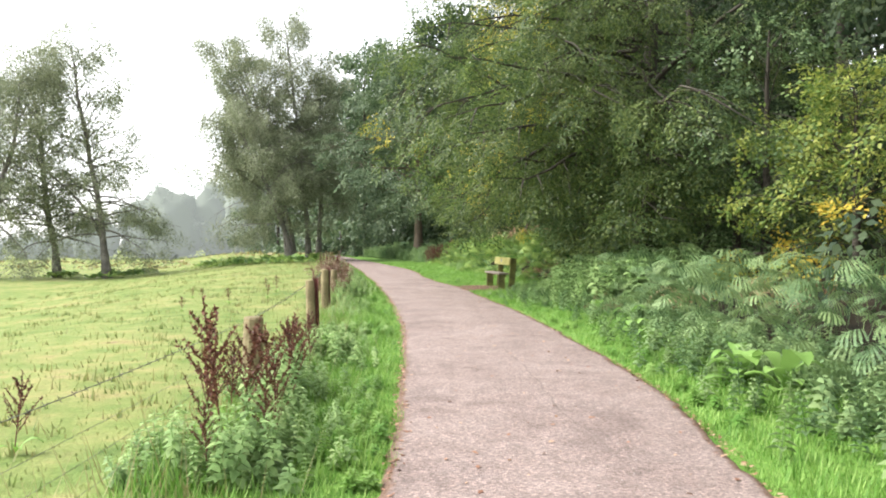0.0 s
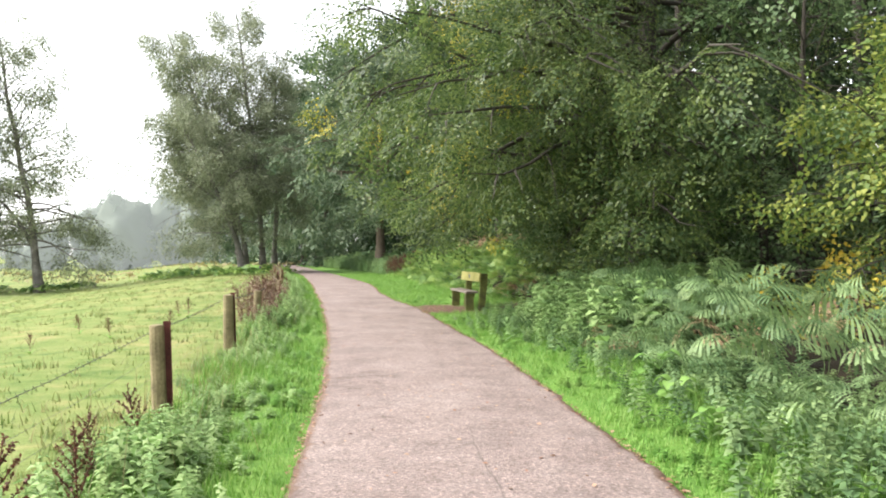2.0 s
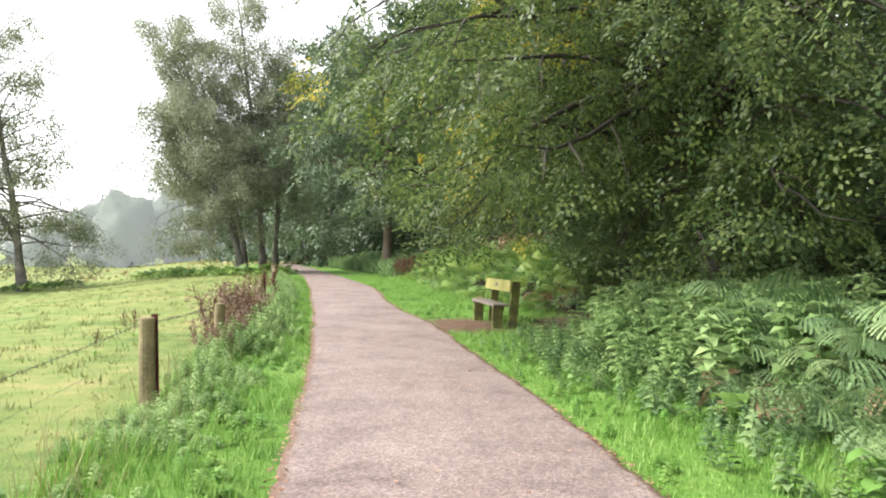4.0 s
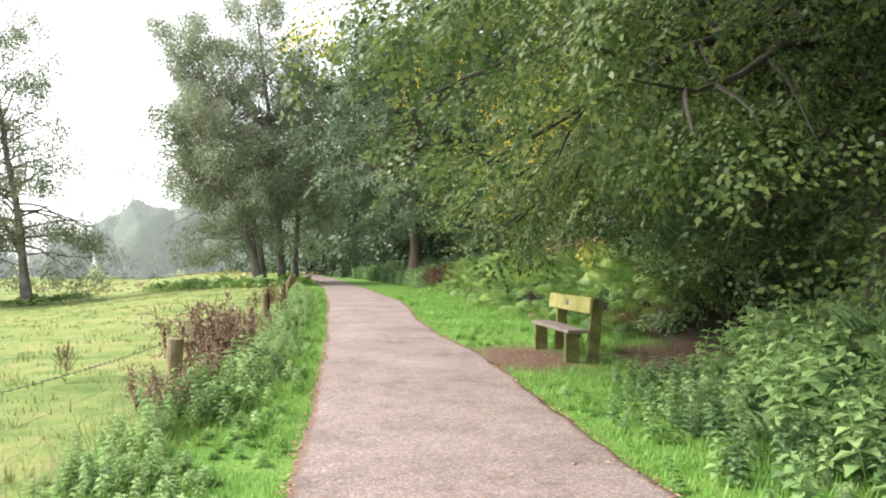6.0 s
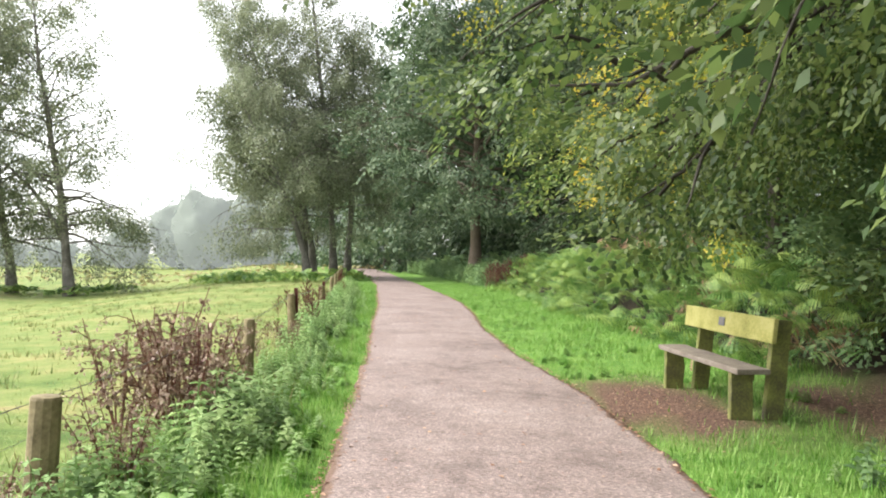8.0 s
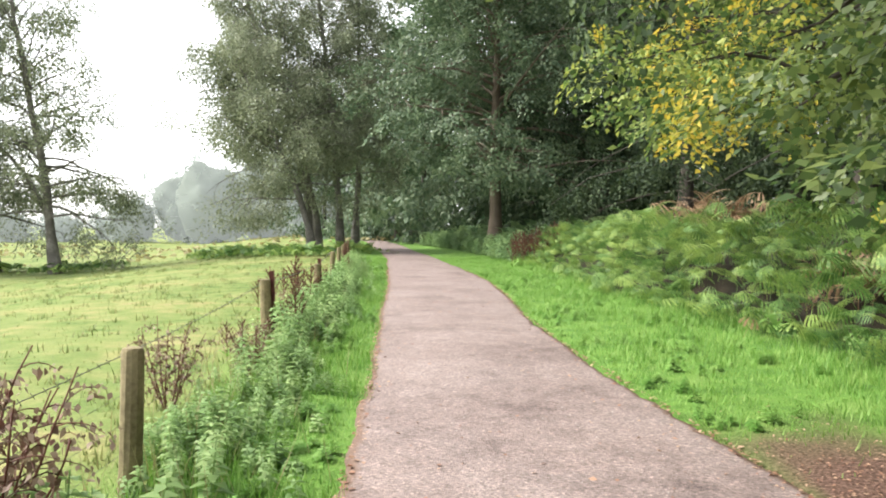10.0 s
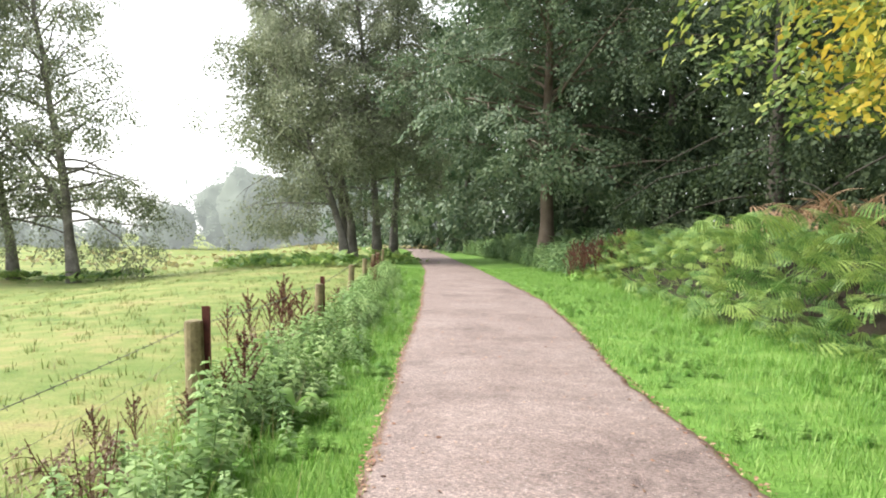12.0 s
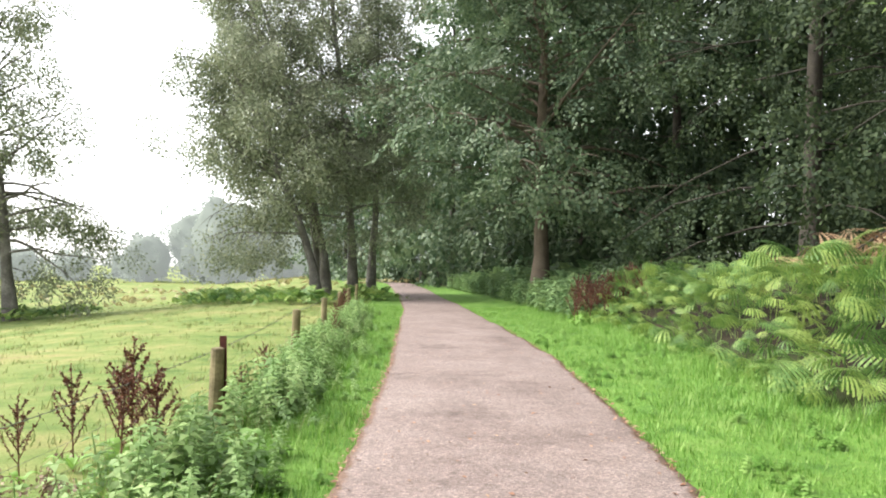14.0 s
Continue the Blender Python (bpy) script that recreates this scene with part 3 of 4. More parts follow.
for i, (x, y, h, w) in enumerate([(7.4, 17.5, 5.5, 3.0), (10.5, 11.5, 5.5, 3.0), (8.5, 24.5, 4.5, 3.0), (8.0, 6.0, 5.0, 3.0), (7.5, 28.5, 4.0, 2.6), (4.9, 25.2, 2.0, 1.5), (6.2, 26.6, 3.0, 2.0), (7.0, 18.2, 3.0, 1.7), (7.2, 21.6, 3.6, 2.2)]):
    tree("holly_bush", "dense dark green bush at the wood's edge", (x, y), h, 0.09, M_BARK, M_BUSH, 22 + i,
         limbs=25, low=0.03, reach=dome(w, 0.4), rise=10, droop=0.5, twigs=5, twig=0.35, flat=0.5, hang=0.1, crook=0.12, group="bushes at the wood's edge",
         sprays=SPRAY_MID, spray_size=(0.5, 0.9), per_spray=2)
tree("young_beech_tree", "young beech with yellow outer leaves near the path", (4.9, 31.0), 9, 0.14, M_BARK, M_LIME, 23,
     limbs=30, low=0.3, reach=dome(4.3, 0.4), rise=0, droop=0.4, twigs=9, twig=0.3, flat=0.8, hang=0.08, crook=0.1, accent=M_YELLOW, accent_share=0.07, turn_to=(-1.5, -0.2, -0.5), bias=(2.9, 0.3), boughs=[(2.8, 168, 4.5, 11), (2.6, 176, 4.1, 9), (2.4, 188, 3.6, 7), (3.2, 160, 4.0, 9), (2.3, 172, 3.5, 7), (2.5, 164, 3.9, 7)],
     floor=lambda x, y: np.interp(x, [-1, 1.5, 3.5, 6], [2.6, 2.2, 1.8, 1.6]), sprays=SPRAY_MID, spray_size=(0.5, 0.85), per_spray=3)
tree("oak_tree", "grey-green oak with a pale trunk beside the path", (-1.9, 57.8), 15, 0.33, M_PALE_BARK, M_OAK_HAZE, 24,
     limbs=58, low=0.25, reach=dome(7.0, 0.42), rise=6, droop=0.5, twigs=11, twig=0.3, flat=0.5, hang=0.2, inner=0.06, crook=0.12, sprays=SPRAY_MID, spray_size=(0.8, 1.5), per_spray=3)

r = np.random.default_rng(77)
for i, (x, y, h) in enumerate([(10.5, 9, 17), (12, 16, 19), (13, 25, 19), (10.5, 33, 18), (8.5, 41, 18), (14, 43, 21), (5.5, 49, 19), (11, 53, 21), (4, 63, 20), (9, 67, 22), (0.5, 73, 21), (17, 34, 21), (18, 52, 22), (17, 10, 19), (-4, 82, 21), (4, 84, 23), (15, 64, 22), (11, -1, 17), (-8, 94, 21), (-17, 106, 20), (20, 22, 21), (-25, 116, 20), (-8.5, 85, 24), (-13, 99, 24), (2, 70, 22)]):
    near, seen = y < 38 and x < 14, 30 < y < 60 and x < 15
    # Past y 79 the lighter leaf colour imitates haze.
    tree("woodland_tree", "tall dark green woodland tree with drooping boughs, paled for haze when far", (x, y), h, 0.24, M_BARK, M_OAK_HAZE if y > 79 else M_WOOD if seen else M_DARK, 100 + i, limbs=52 if seen else 32, low=0.07,
         reach=dome(5.4 if near else 6.4, 0.3), rise=-2, droop=0.8, twigs=8, twig=0.22, flat=0.85, hang=0.35, crook=0.1, group="woodland trees", split=False,
         sprays=SPRAY_MID if near or seen else SPRAY_COARSE, spray_size=(0.7, 1.15) if seen else (0.9, 1.5) if near else (1.4, 2.4), per_spray=3 if seen else 2)
for i in range(22):
    y = -8 + 5.6 * i
    tree("woodland_tree", "dark tree deep in the wood", (max(24 - 0.12 * y, 9) + r.uniform(-2, 3) - (10 if y > 85 else 0), y), r.uniform(19, 23), 0.25, M_BARK, M_DARK, 150 + i, limbs=36, low=0.02,
         reach=dome(6.5, 0.35), rise=-8, droop=0.4, twigs=6, twig=0.36, flat=0.5, hang=0.25, group="woodland trees", split=False, sides=5,
         sprays=SPRAY_COARSE, spray_size=(1.8, 3.0), per_spray=1)

# the birch clump beyond the fence, and the birches out in the meadow
CLUMP = [(-11.6, 66, 22, -2.4, 0.5, 4.2, [(11, 175, 5, 35), (4.5, 20, 4, 25)]), (-12.6, 64.5, 17, -4.6, 0.2, 4.8, [(4, 200, 4.5, 10), (3.5, 170, 4.5, 5)]),
         (-12.2, 61.5, 12, -5.0, -0.4, 4.0, [(3, 190, 4, 5)]), (-13.4, 66.5, 20, -6.2, 0.6, 5.0, [(7.2, 184, 8.0, 32, 0.08), (8.5, 176, 8.2, 26, 0.08), (5.0, 182, 6.5, 14), (4.2, 190, 6, 6)]), (-11.0, 67.5, 18, 0.2, 0.4, 3.2, [])]
for i, (x, y, h, lx, ly, w, bs) in enumerate(CLUMP):
    tree("birch_tree", "tall slender birch in a clump by the fence", (x, y), h, 0.2, M_BIRCH_BARK, M_BIRCH, 200 + i, limbs=40, low=0.32,
         reach=dome(w, 0.4, 1.1), rise=16, droop=0.9, twigs=8, twig=0.3, flat=0.4, hang=0.75, lean=(lx, ly), crook=0.1, group="birch clump", boughs=bs,
         sprays=TRESS, spray_size=(0.9, 1.7), per_spray=3)
for i, (x, y, h, lx, w, bs) in enumerate([(-26.1, 59.4, 18.5, -2.6, 5.2, [(3.0, 172, 10, 68, 0.17), (3.2, 2, 5.6, 6, 0.07), (4.2, 12, 6.0, 20, 0.07), (3.4, 195, 5.5, 8, 0.07), (8.5, -5, 5.5, 14), (3.8, -20, 5, 4), (5.2, 180, 5, 12), (6.0, 20, 5, 10), (6.8, 200, 5, 12), (5.6, 340, 5.4, 8), (4.6, 160, 5, 8)]),
                                          (-30.8, 61, 18, -1.5, 5.0, [(3, 175, 5.5, 8), (3.4, 10, 5, 10), (4.2, 200, 5, 8), (4.8, 340, 5, 10), (5.4, 20, 5, 12)]), (-33.5, 57, 16, 2.0, 4.5, [(3.6, 180, 5, 8), (4.2, 350, 5, 8), (5, 20, 5, 10)]), (-38, 60, 18, -1.0, 5.0, [(4, 0, 5, 8)])]):
    tree("meadow_birch", "open birch standing in the meadow, mist painted into its leaf colour", (x, y), h, 0.26, M_BIRCH_BARK, M_BIRCH, 300 + i, limbs=40, low=0.26, sway=0.08,
         reach=dome(w, 0.5, 1.08), rise=18, droop=0.7, twigs=8, twig=0.3, flat=0.5, hang=0.4, lean=(lx, 0.3), crook=0.13, group="meadow birches", boughs=bs,
         sprays=TRESS, spray_size=(0.9, 1.7), per_spray=3)

# distant woods that close the meadow
r = np.random.default_rng(31)


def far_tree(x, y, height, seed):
    """A tree of the far wood, haze painted in: lumpy crown mass with leafy sprays standing out of it."""
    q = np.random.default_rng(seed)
    bd = tree("backdrop", "far wood trees with haze painted into colour and glow", (x, y), height, 0.3, M_HAZE_BARK, M_FAR, seed, limbs=15, low=0.03,
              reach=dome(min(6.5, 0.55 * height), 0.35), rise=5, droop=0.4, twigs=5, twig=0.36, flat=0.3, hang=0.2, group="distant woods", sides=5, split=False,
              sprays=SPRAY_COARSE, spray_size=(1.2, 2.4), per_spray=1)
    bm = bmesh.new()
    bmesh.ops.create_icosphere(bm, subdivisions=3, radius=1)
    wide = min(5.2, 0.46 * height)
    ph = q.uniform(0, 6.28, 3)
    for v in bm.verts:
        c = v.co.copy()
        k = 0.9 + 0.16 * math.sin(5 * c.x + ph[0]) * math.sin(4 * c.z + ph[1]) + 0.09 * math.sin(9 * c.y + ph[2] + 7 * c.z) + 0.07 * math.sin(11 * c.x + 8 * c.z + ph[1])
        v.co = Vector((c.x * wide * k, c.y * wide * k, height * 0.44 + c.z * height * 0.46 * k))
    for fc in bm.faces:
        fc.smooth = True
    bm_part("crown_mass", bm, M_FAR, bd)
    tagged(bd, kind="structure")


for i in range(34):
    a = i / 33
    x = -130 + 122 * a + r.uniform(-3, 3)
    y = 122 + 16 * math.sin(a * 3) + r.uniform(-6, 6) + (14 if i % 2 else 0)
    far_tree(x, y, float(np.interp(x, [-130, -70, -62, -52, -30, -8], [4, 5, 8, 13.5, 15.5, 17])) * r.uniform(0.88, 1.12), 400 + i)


# ---- fence ----
def rounded_post(radius, height, seed):
    """A round stake with a worn, slightly domed top."""
    r = np.random.default_rng(seed)
    bm = bmesh.new()
    rings, sides = [], 12
    for z, k in ((-0.15, 1.04), (0.0, 1.03), (0.3 * height, 1.0), (0.7 * height, 0.97), (height - 0.015, 0.95), (height, 0.86), (height + 0.006, 0.5)):
        rings.append([bm.verts.new((radius * k * math.cos(a) * (1 + r.normal(0, 0.025)), radius * k * math.sin(a) * (1 + r.normal(0, 0.025)), z)) for a in np.linspace(0, 2 * math.pi, sides, endpoint=False)])
    for a, b in zip(rings, rings[1:]):
        for i in range(sides):
            bm.faces.new((a[i], a[(i + 1) % sides], b[(i + 1) % sides], b[i]))
    bm.faces.new(rings[-1])
    return bm


def angle_iron(height, leg=0.06, thick=0.007):
    """A rusty L-section stake."""
    bm = bmesh.new()
    prof = [(0, 0), (leg, 0), (leg, thick), (thick, thick), (thick, leg), (0, leg)]
    lo = [bm.verts.new((x, y, -0.15)) for x, y in prof]
    hi = [bm.verts.new((x, y, height)) for x, y in prof]
    for i in range(6):
        j = (i + 1) % 6
        bm.faces.new((lo[i], lo[j], hi[j], hi[i]))
    bm.faces.new(hi)
    return bm


fence = thing("fence", (0, 0, 0), "old stake and barbed wire fence along the path", "fence")
POSTS = [(-5.0, 0.72, 0), (1.2, 0.72, 0), (6.3, 0.70, 0), (10.34, 0.82, 1), (15.0, 0.84, 1), (19.2, 0.66, 0), (23.0, 0.76, 0), (28.2, 0.76, 1), (33.1, 0.72, 1), (37.6, 0.78, 0), (42.0, 0.76, 0), (46.5, 0.76, 0), (51.0, 0.76, 0), (56.0, 0.76, 0), (61.0, 0.76, 0)]
STOUT = {6.3: 0.085, 15.0: 0.074, 19.2: 0.08, 23.0: 0.058, 28.2: 0.07}
tops = []
for i, (y, h, iron) in enumerate(POSTS):
    x = float(fence_x(y))
    z = float(ground_z(x, y))
    p = bm_part("fence_post", rounded_post(STOUT.get(y, 0.062), h, i), M_POST, fence)
    p.matrix_basis = pose(x, y, z, random.uniform(-2, 2), random.uniform(-2.5, 2.5), random.uniform(0, 360))
    if iron:
        s = bm_part("iron_stake", angle_iron(h + (0.10 if y > 25 else 0.03)), M_RUST, fence, "rusty angle iron stake")
        s.matrix_basis = pose(x + 0.085, y + 0.075, z, 0, 1.5, 200)
    tops.append((x, y, z, h))
for name, frac, rad in (("barbed_wire", 0.93, 0.0022), ("fence_wire", 0.66, 0.0013), ("fence_wire", 0.46, 0.0013), ("fence_wire", 0.26, 0.0013)):
    tubes, line = [], []
    for (x0, y0, z0, h0), (x1, y1, z1, h1) in zip(tops, tops[1:]):
        t = np.linspace(0, 1, 9)
        pts = np.stack([x0 + (x1 - x0) * t - 0.075, y0 + (y1 - y0) * t, z0 + h0 * frac + (z1 + h1 * frac - z0 - h0 * frac) * t - 0.1 * (t - t * t)], 1)
        line.append(pts[:-1])
        if name == "barbed_wire":
            for k in np.linspace(0.02, 0.98, 40):
                q, d = along(pts, k)
                for a in (0.6, 2.2):
                    s = unit(np.array([math.cos(a) * d[1], -math.cos(a) * d[0], math.sin(a)]))
                    tubes.append(tube(np.array([q - s * 0.016, q + s * 0.016]), [0.002, 0.002], 3))
    line = np.concatenate(line)
    tubes.append(tube(line, np.full(len(line), rad), 4))
    v, f = join(tubes)
    part(name, flat_mesh(name, v, f, M_WIRE), fence)


# ---- bench ----
def board(size, bevel=0.012, wear=0.004, seed=0):
    """A sawn plank with rounded, slightly uneven edges; its origin at the lower front left corner."""
    r = random.Random(seed)
    bm = bmesh.new()
    bmesh.ops.create_cube(bm, size=1)
    bmesh.ops.scale(bm, vec=size, verts=bm.verts)
    bmesh.ops.translate(bm, vec=[s / 2 for s in size], verts=bm.verts)
    axis_long = max(range(3), key=lambda i: size[i])
    edges = [e for e in bm.edges if abs((e.verts[0].co - e.verts[1].co)[axis_long]) > 1e-4]
    bmesh.ops.subdivide_edges(bm, edges=edges, cuts=5, use_grid_fill=True)
    for v in bm.verts:
        v.co += Vector((r.uniform(-wear, wear), r.uniform(-wear, wear), r.uniform(-wear, wear)))
    sharp = [e for e in bm.edges if len(e.link_faces) == 2 and e.calc_face_angle() > 1.0]
    bmesh.ops.bevel(bm, geom=sharp, offset=bevel, segments=2, affect="EDGES", profile=0.6)
    return bm


bench = thing("bench", (1.62, 22.42, 0), "weathered wooden bench covered in yellow-green algae beside the path", "bench")
bench.rotation_euler = (0, 0, math.atan2(0.988, -0.153))
# along the bench: x; away from the path: -y
seat = bm_part("seat", board((1.93, 0.31, 0.05), seed=1), M_SEAT, bench, "grey worn plank seat")
seat.matrix_basis = pose(-0.02, -0.32, 0.43)
back = bm_part("backrest", board((1.96, 0.05, 0.225), seed=2), M_ALGAE, bench, "algae-covered plank backrest")
back.matrix_basis = pose(-0.04, -0.362, 0.70, 5.5)
plaque = bm_part("plaque", board((0.13, 0.006, 0.085), 0.002, 0.0, 3), M_PLAQUE, back, "small dark metal plaque")
plaque.matrix_basis = pose(0.95, 0.052, 0.075)
for i in range(3):
    bar = bm_part("engraved_line", board((0.07 - 0.01 * i, 0.002, 0.007), 0.0008, 0.0, 4 + i), M_SEAT, plaque)
    bar.matrix_basis = pose(0.03, 0.0055, 0.058 - 0.018 * i)
for x in (0.12, 1.70):
    leg = bm_part("front_leg", board((0.07, 0.205, 0.52), seed=int(x * 10)), M_ALGAE_LEG, bench)
    leg.matrix_basis = pose(x, -0.23, -0.09)
    up = bm_part("back_post", board((0.075, 0.17, 1.0), seed=int(x * 20)), M_ALGAE_LEG, bench)
    up.matrix_basis = pose(x, -0.50, -0.1, 5.5)
    rail = bm_part("seat_bearer", board((0.06, 0.22, 0.08), seed=int(x * 30)), M_ALGAE_LEG, bench)
    rail.matrix_basis = pose(x + 0.0725, -0.28, 0.348)


# ---- grass ----
PLAIN_BLADE = (BLADE_V[[0, 1, 4, 5]], np.array([(0, 1, 2, 3)]))

def strew(name, label, category, x, y, height, material, width, seed, tilt=0.5, sink=0.01, blade=(BLADE_V, BLADE_F)):
    """Many grass blades as one mesh."""
    r = np.random.default_rng(seed)
    n = len(x)
    a = r.uniform(0, 2 * math.pi, n)
    lay = r.uniform(0.1, 1.0, n) * tilt
    fw = np.stack([np.cos(a), np.sin(a), np.zeros(n)], 1)
    upv = unit(np.stack([np.cos(a) * lay, np.sin(a) * lay, np.ones(n)], 1))
    rot = basis(fw, upv)
    size = np.stack([np.full(n, 1.0) * width * r.uniform(0.7, 1.4, n), height, height], 1)
    at = np.stack([x, y, ground_z(x, y) - sink], 1)
    v, f = spread(*blade, at, rot, size)
    return tagged(part(name, flat_mesh(name, v, f, material)), label, category, kind="stuff")


def near_y(r, n, a=1.5, b=55.0, power=1.0):
    return a + (b - a) * r.random(n) ** power


r = np.random.default_rng(8)
n = 62000
y = near_y(r, n, power=1.15)
w = r.random(n) ** 1.15
x = left_x(y) + 0.05 - w * (left_x(y) - fence_x(y) + 0.1)
h = (0.055 + 0.1 * w) * r.uniform(0.5, 1.6, n) * (0.85 + 0.3 * wave(x, y) + 0.35 * wave(x * 3.1, y * 2.7))
strew("verge_grass", "bright green grass verge between path and fence", "grass", x, y, np.maximum(h, 0.03), M_GRASS, 0.009, 1, tilt=0.9, blade=PLAIN_BLADE)
n = 95000
y = near_y(r, n, power=1.15)
w = r.random(n)
x = right_x(y) - 0.05 + w * (fern_x(y) - right_x(y) + 0.35)
bu, bv = (x - 1.6) * -0.153 + (y - 22.4) * 0.988, (x - 1.6) * 0.988 + (y - 22.4) * 0.153
bare = np.exp(-(((bu - 0.9) / 1.5) ** 4) - (((bv + 0.35) / 0.75) ** 4)) + np.exp(-(((bu + 0.3) / 2.0) ** 4) - (((bv - 1.6) / 0.8) ** 4))
keep = r.random(n) > np.clip(bare * 1.3, 0, 0.96)
h = (0.055 + 0.11 * w ** 2) * r.uniform(0.5, 1.6, n) * (0.85 + 0.3 * wave(x, y) + 0.35 * wave(x * 3.1, y * 2.7))
strew("verge_grass", "bright green grass verge before the bracken", "grass", x[keep], y[keep], np.maximum(h[keep], 0.03), M_GRASS, 0.009, 2, tilt=0.9, blade=PLAIN_BLADE)
n = 60000
y = near_y(r, n, 2.0, 70.0, 1.3)
x = fence_x(y) + 0.4 - 16 * r.random(n) ** 1.6
h = 0.026 * r.uniform(0.6, 1.7, n)
tuft = r.integers(0, 2400, 28000)
tx, ty = x[tuft] + r.normal(0, 0.07, 28000), y[tuft] + r.normal(0, 0.07, 28000)
x[:28000], y[:28000], h[:28000] = tx, ty, r.uniform(0.03, 0.1, 28000) * (0.5 + h[tuft] / 0.044)
strew("meadow_grass", "short pale yellow-green meadow grass", "grass", x, y, h, M_FIELD, 0.016, 3, tilt=1.2, blade=PLAIN_BLADE)
n = 2800
y = near_y(r, n, 3.0, 48.0)
x = fence_x(y) + r.normal(0.05, 0.28, n)
h = r.uniform(0.15, 0.45, n)
strew("dry_grass", "tall dry grass stems under the fence", "grass", x, y, h, M_STRAW, 0.006, 4, tilt=0.6, blade=PLAIN_BLADE)


# ---- bracken ----
def frond(stations, pinnules):
    """One bracken frond, 1 long: stalk, arching midrib and paired leaflets."""
    vs, fs = [], []

    def rib(s):
        u = max(0.0, s - 0.2) / 0.8
        return np.array([0, 0.74 * u ** 1.25, 0.66 * (1 - (1 - min(s, 1.02)) ** 2.1) - 0.12 * u ** 3])

    def quad(*p):
        k = len(vs)
        vs.extend(p)
        fs.append((k, k + 1, k + 2, k + 3))

    side = np.array([1.0, 0, 0])
    ks = np.linspace(0, 1, 7)
    for a, b in zip(ks, ks[1:]):
        w = 0.006 * (1.2 - a)
        quad(rib(a) - side * w, rib(a) + side * w, rib(b) + side * w * 0.8, rib(b) - side * w * 0.8)
    for i in range(stations):
        u = (i + 0.5) / stations
        s = 0.33 + 0.66 * u
        p, d = rib(s), unit(rib(s + 0.01) - rib(s))
        L = 0.3 * (1 - u) ** 0.8 + 0.02
        for sg in (1, -1):
            q = unit(side * sg + 0.35 * d + np.array([0, 0, -0.12]))
            wd = 0.16 * L + 0.012
            if not pinnules:
                m = p + q * L * 0.35
                quad(p, m + d * wd, p + q * L, m - d * wd)
                continue
            for j in range(pinnules):
                v = (j + 0.4) / pinnules
                c = p + q * L * v + np.array([0, 0, -0.05 * L * v * v])
                pl = (0.34 * L + 0.01) * (1 - v) ** 0.7 + 0.006
                pw = 0.34 * L / pinnules
                for tg in (1, -1):
                    e = unit(d * tg + 0.5 * q)
                    quad(c, c + e * pl * 0.5 + q * pw, c + e * pl, c + e * pl * 0.5 - q * pw * 0.6)
    return np.array(vs), np.array(fs)


FROND_NEAR, FROND_FINE, FROND_MID, FROND_PLAIN = frond(14, 3), frond(16, 4), frond(11, 2), frond(11, 0)


def bracken(name, label, template, x, y, length, material, seed, turn=None, tiers=0.0):
    r = np.random.default_rng(seed)
    n = len(x)
    a = r.uniform(0, 2 * math.pi, n) if turn is None else np.where(r.random(n) < 0.55, r.uniform(0, 2 * math.pi, n), turn + r.normal(0, 1.2, n))
    fw = np.stack([np.cos(a), np.sin(a), r.uniform(-0.15, 0.4, n)], 1)
    rot = basis(fw, np.stack([r.normal(0, 0.2, n), r.normal(0, 0.2, n), np.ones(n)], 1))
    lift = tiers * r.random(n) * smoothstep((x - fern_x(y)) / 0.6)
    at = np.stack([x, y, ground_z(x, y) - 0.03 + lift], 1)
    v, f = spread(template[0], template[1], at, rot, length)
    return tagged(part(name, toned(flat_mesh(name, v, f, material), n, seed + 1)), label, "bracken", kind="stuff")


def fern_height(x, y):
    """How tall the bracken grows, higher past the bench."""
    g = np.interp(y, [0, 8, 14, 20, 25, 30, 38, 48, 60], [1.0, 1.05, 1.15, 0.9, 1.15, 1.25, 1.3, 0.95, 1.3])
    return g * (0.92 + 0.2 * wave(x * 0.7, y * 0.6)) * np.interp(x - fern_x(y), [0, 0.5, 1.5], [0.7, 0.9, 1.1])


r = np.random.default_rng(14)


def fern_spots(n, y0, y1, w0, w1):
    y = r.uniform(y0, y1, n)
    x = fern_x(y) + w0 + (w1 - w0) * r.random(n)
    clear = ~((np.abs(y - 22.3) < 2.4) & (x < 4.6))
    return x[clear], y[clear]


for y0, y1, n, m in ((3, 20, 560, M_FERN_SHADE), (24.5, 34, 540, M_FERN), (34, 48, 600, M_FERN)):
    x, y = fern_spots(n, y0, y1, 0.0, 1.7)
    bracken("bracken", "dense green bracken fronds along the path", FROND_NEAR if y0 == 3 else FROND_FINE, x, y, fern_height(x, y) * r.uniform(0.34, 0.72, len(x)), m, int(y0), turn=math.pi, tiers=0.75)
for y0, y1, n, m in ((2, 20, 480, M_FERN_SHADE), (20, 34, 180, M_FERN_SHADE), (24.5, 48, 420, M_FERN), (48, 80, 900, M_FERN_SHADE)):
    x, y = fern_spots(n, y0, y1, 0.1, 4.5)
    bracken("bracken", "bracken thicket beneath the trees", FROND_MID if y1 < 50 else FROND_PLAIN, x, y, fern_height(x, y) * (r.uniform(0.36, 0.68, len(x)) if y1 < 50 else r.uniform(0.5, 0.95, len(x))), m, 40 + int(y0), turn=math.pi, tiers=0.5)
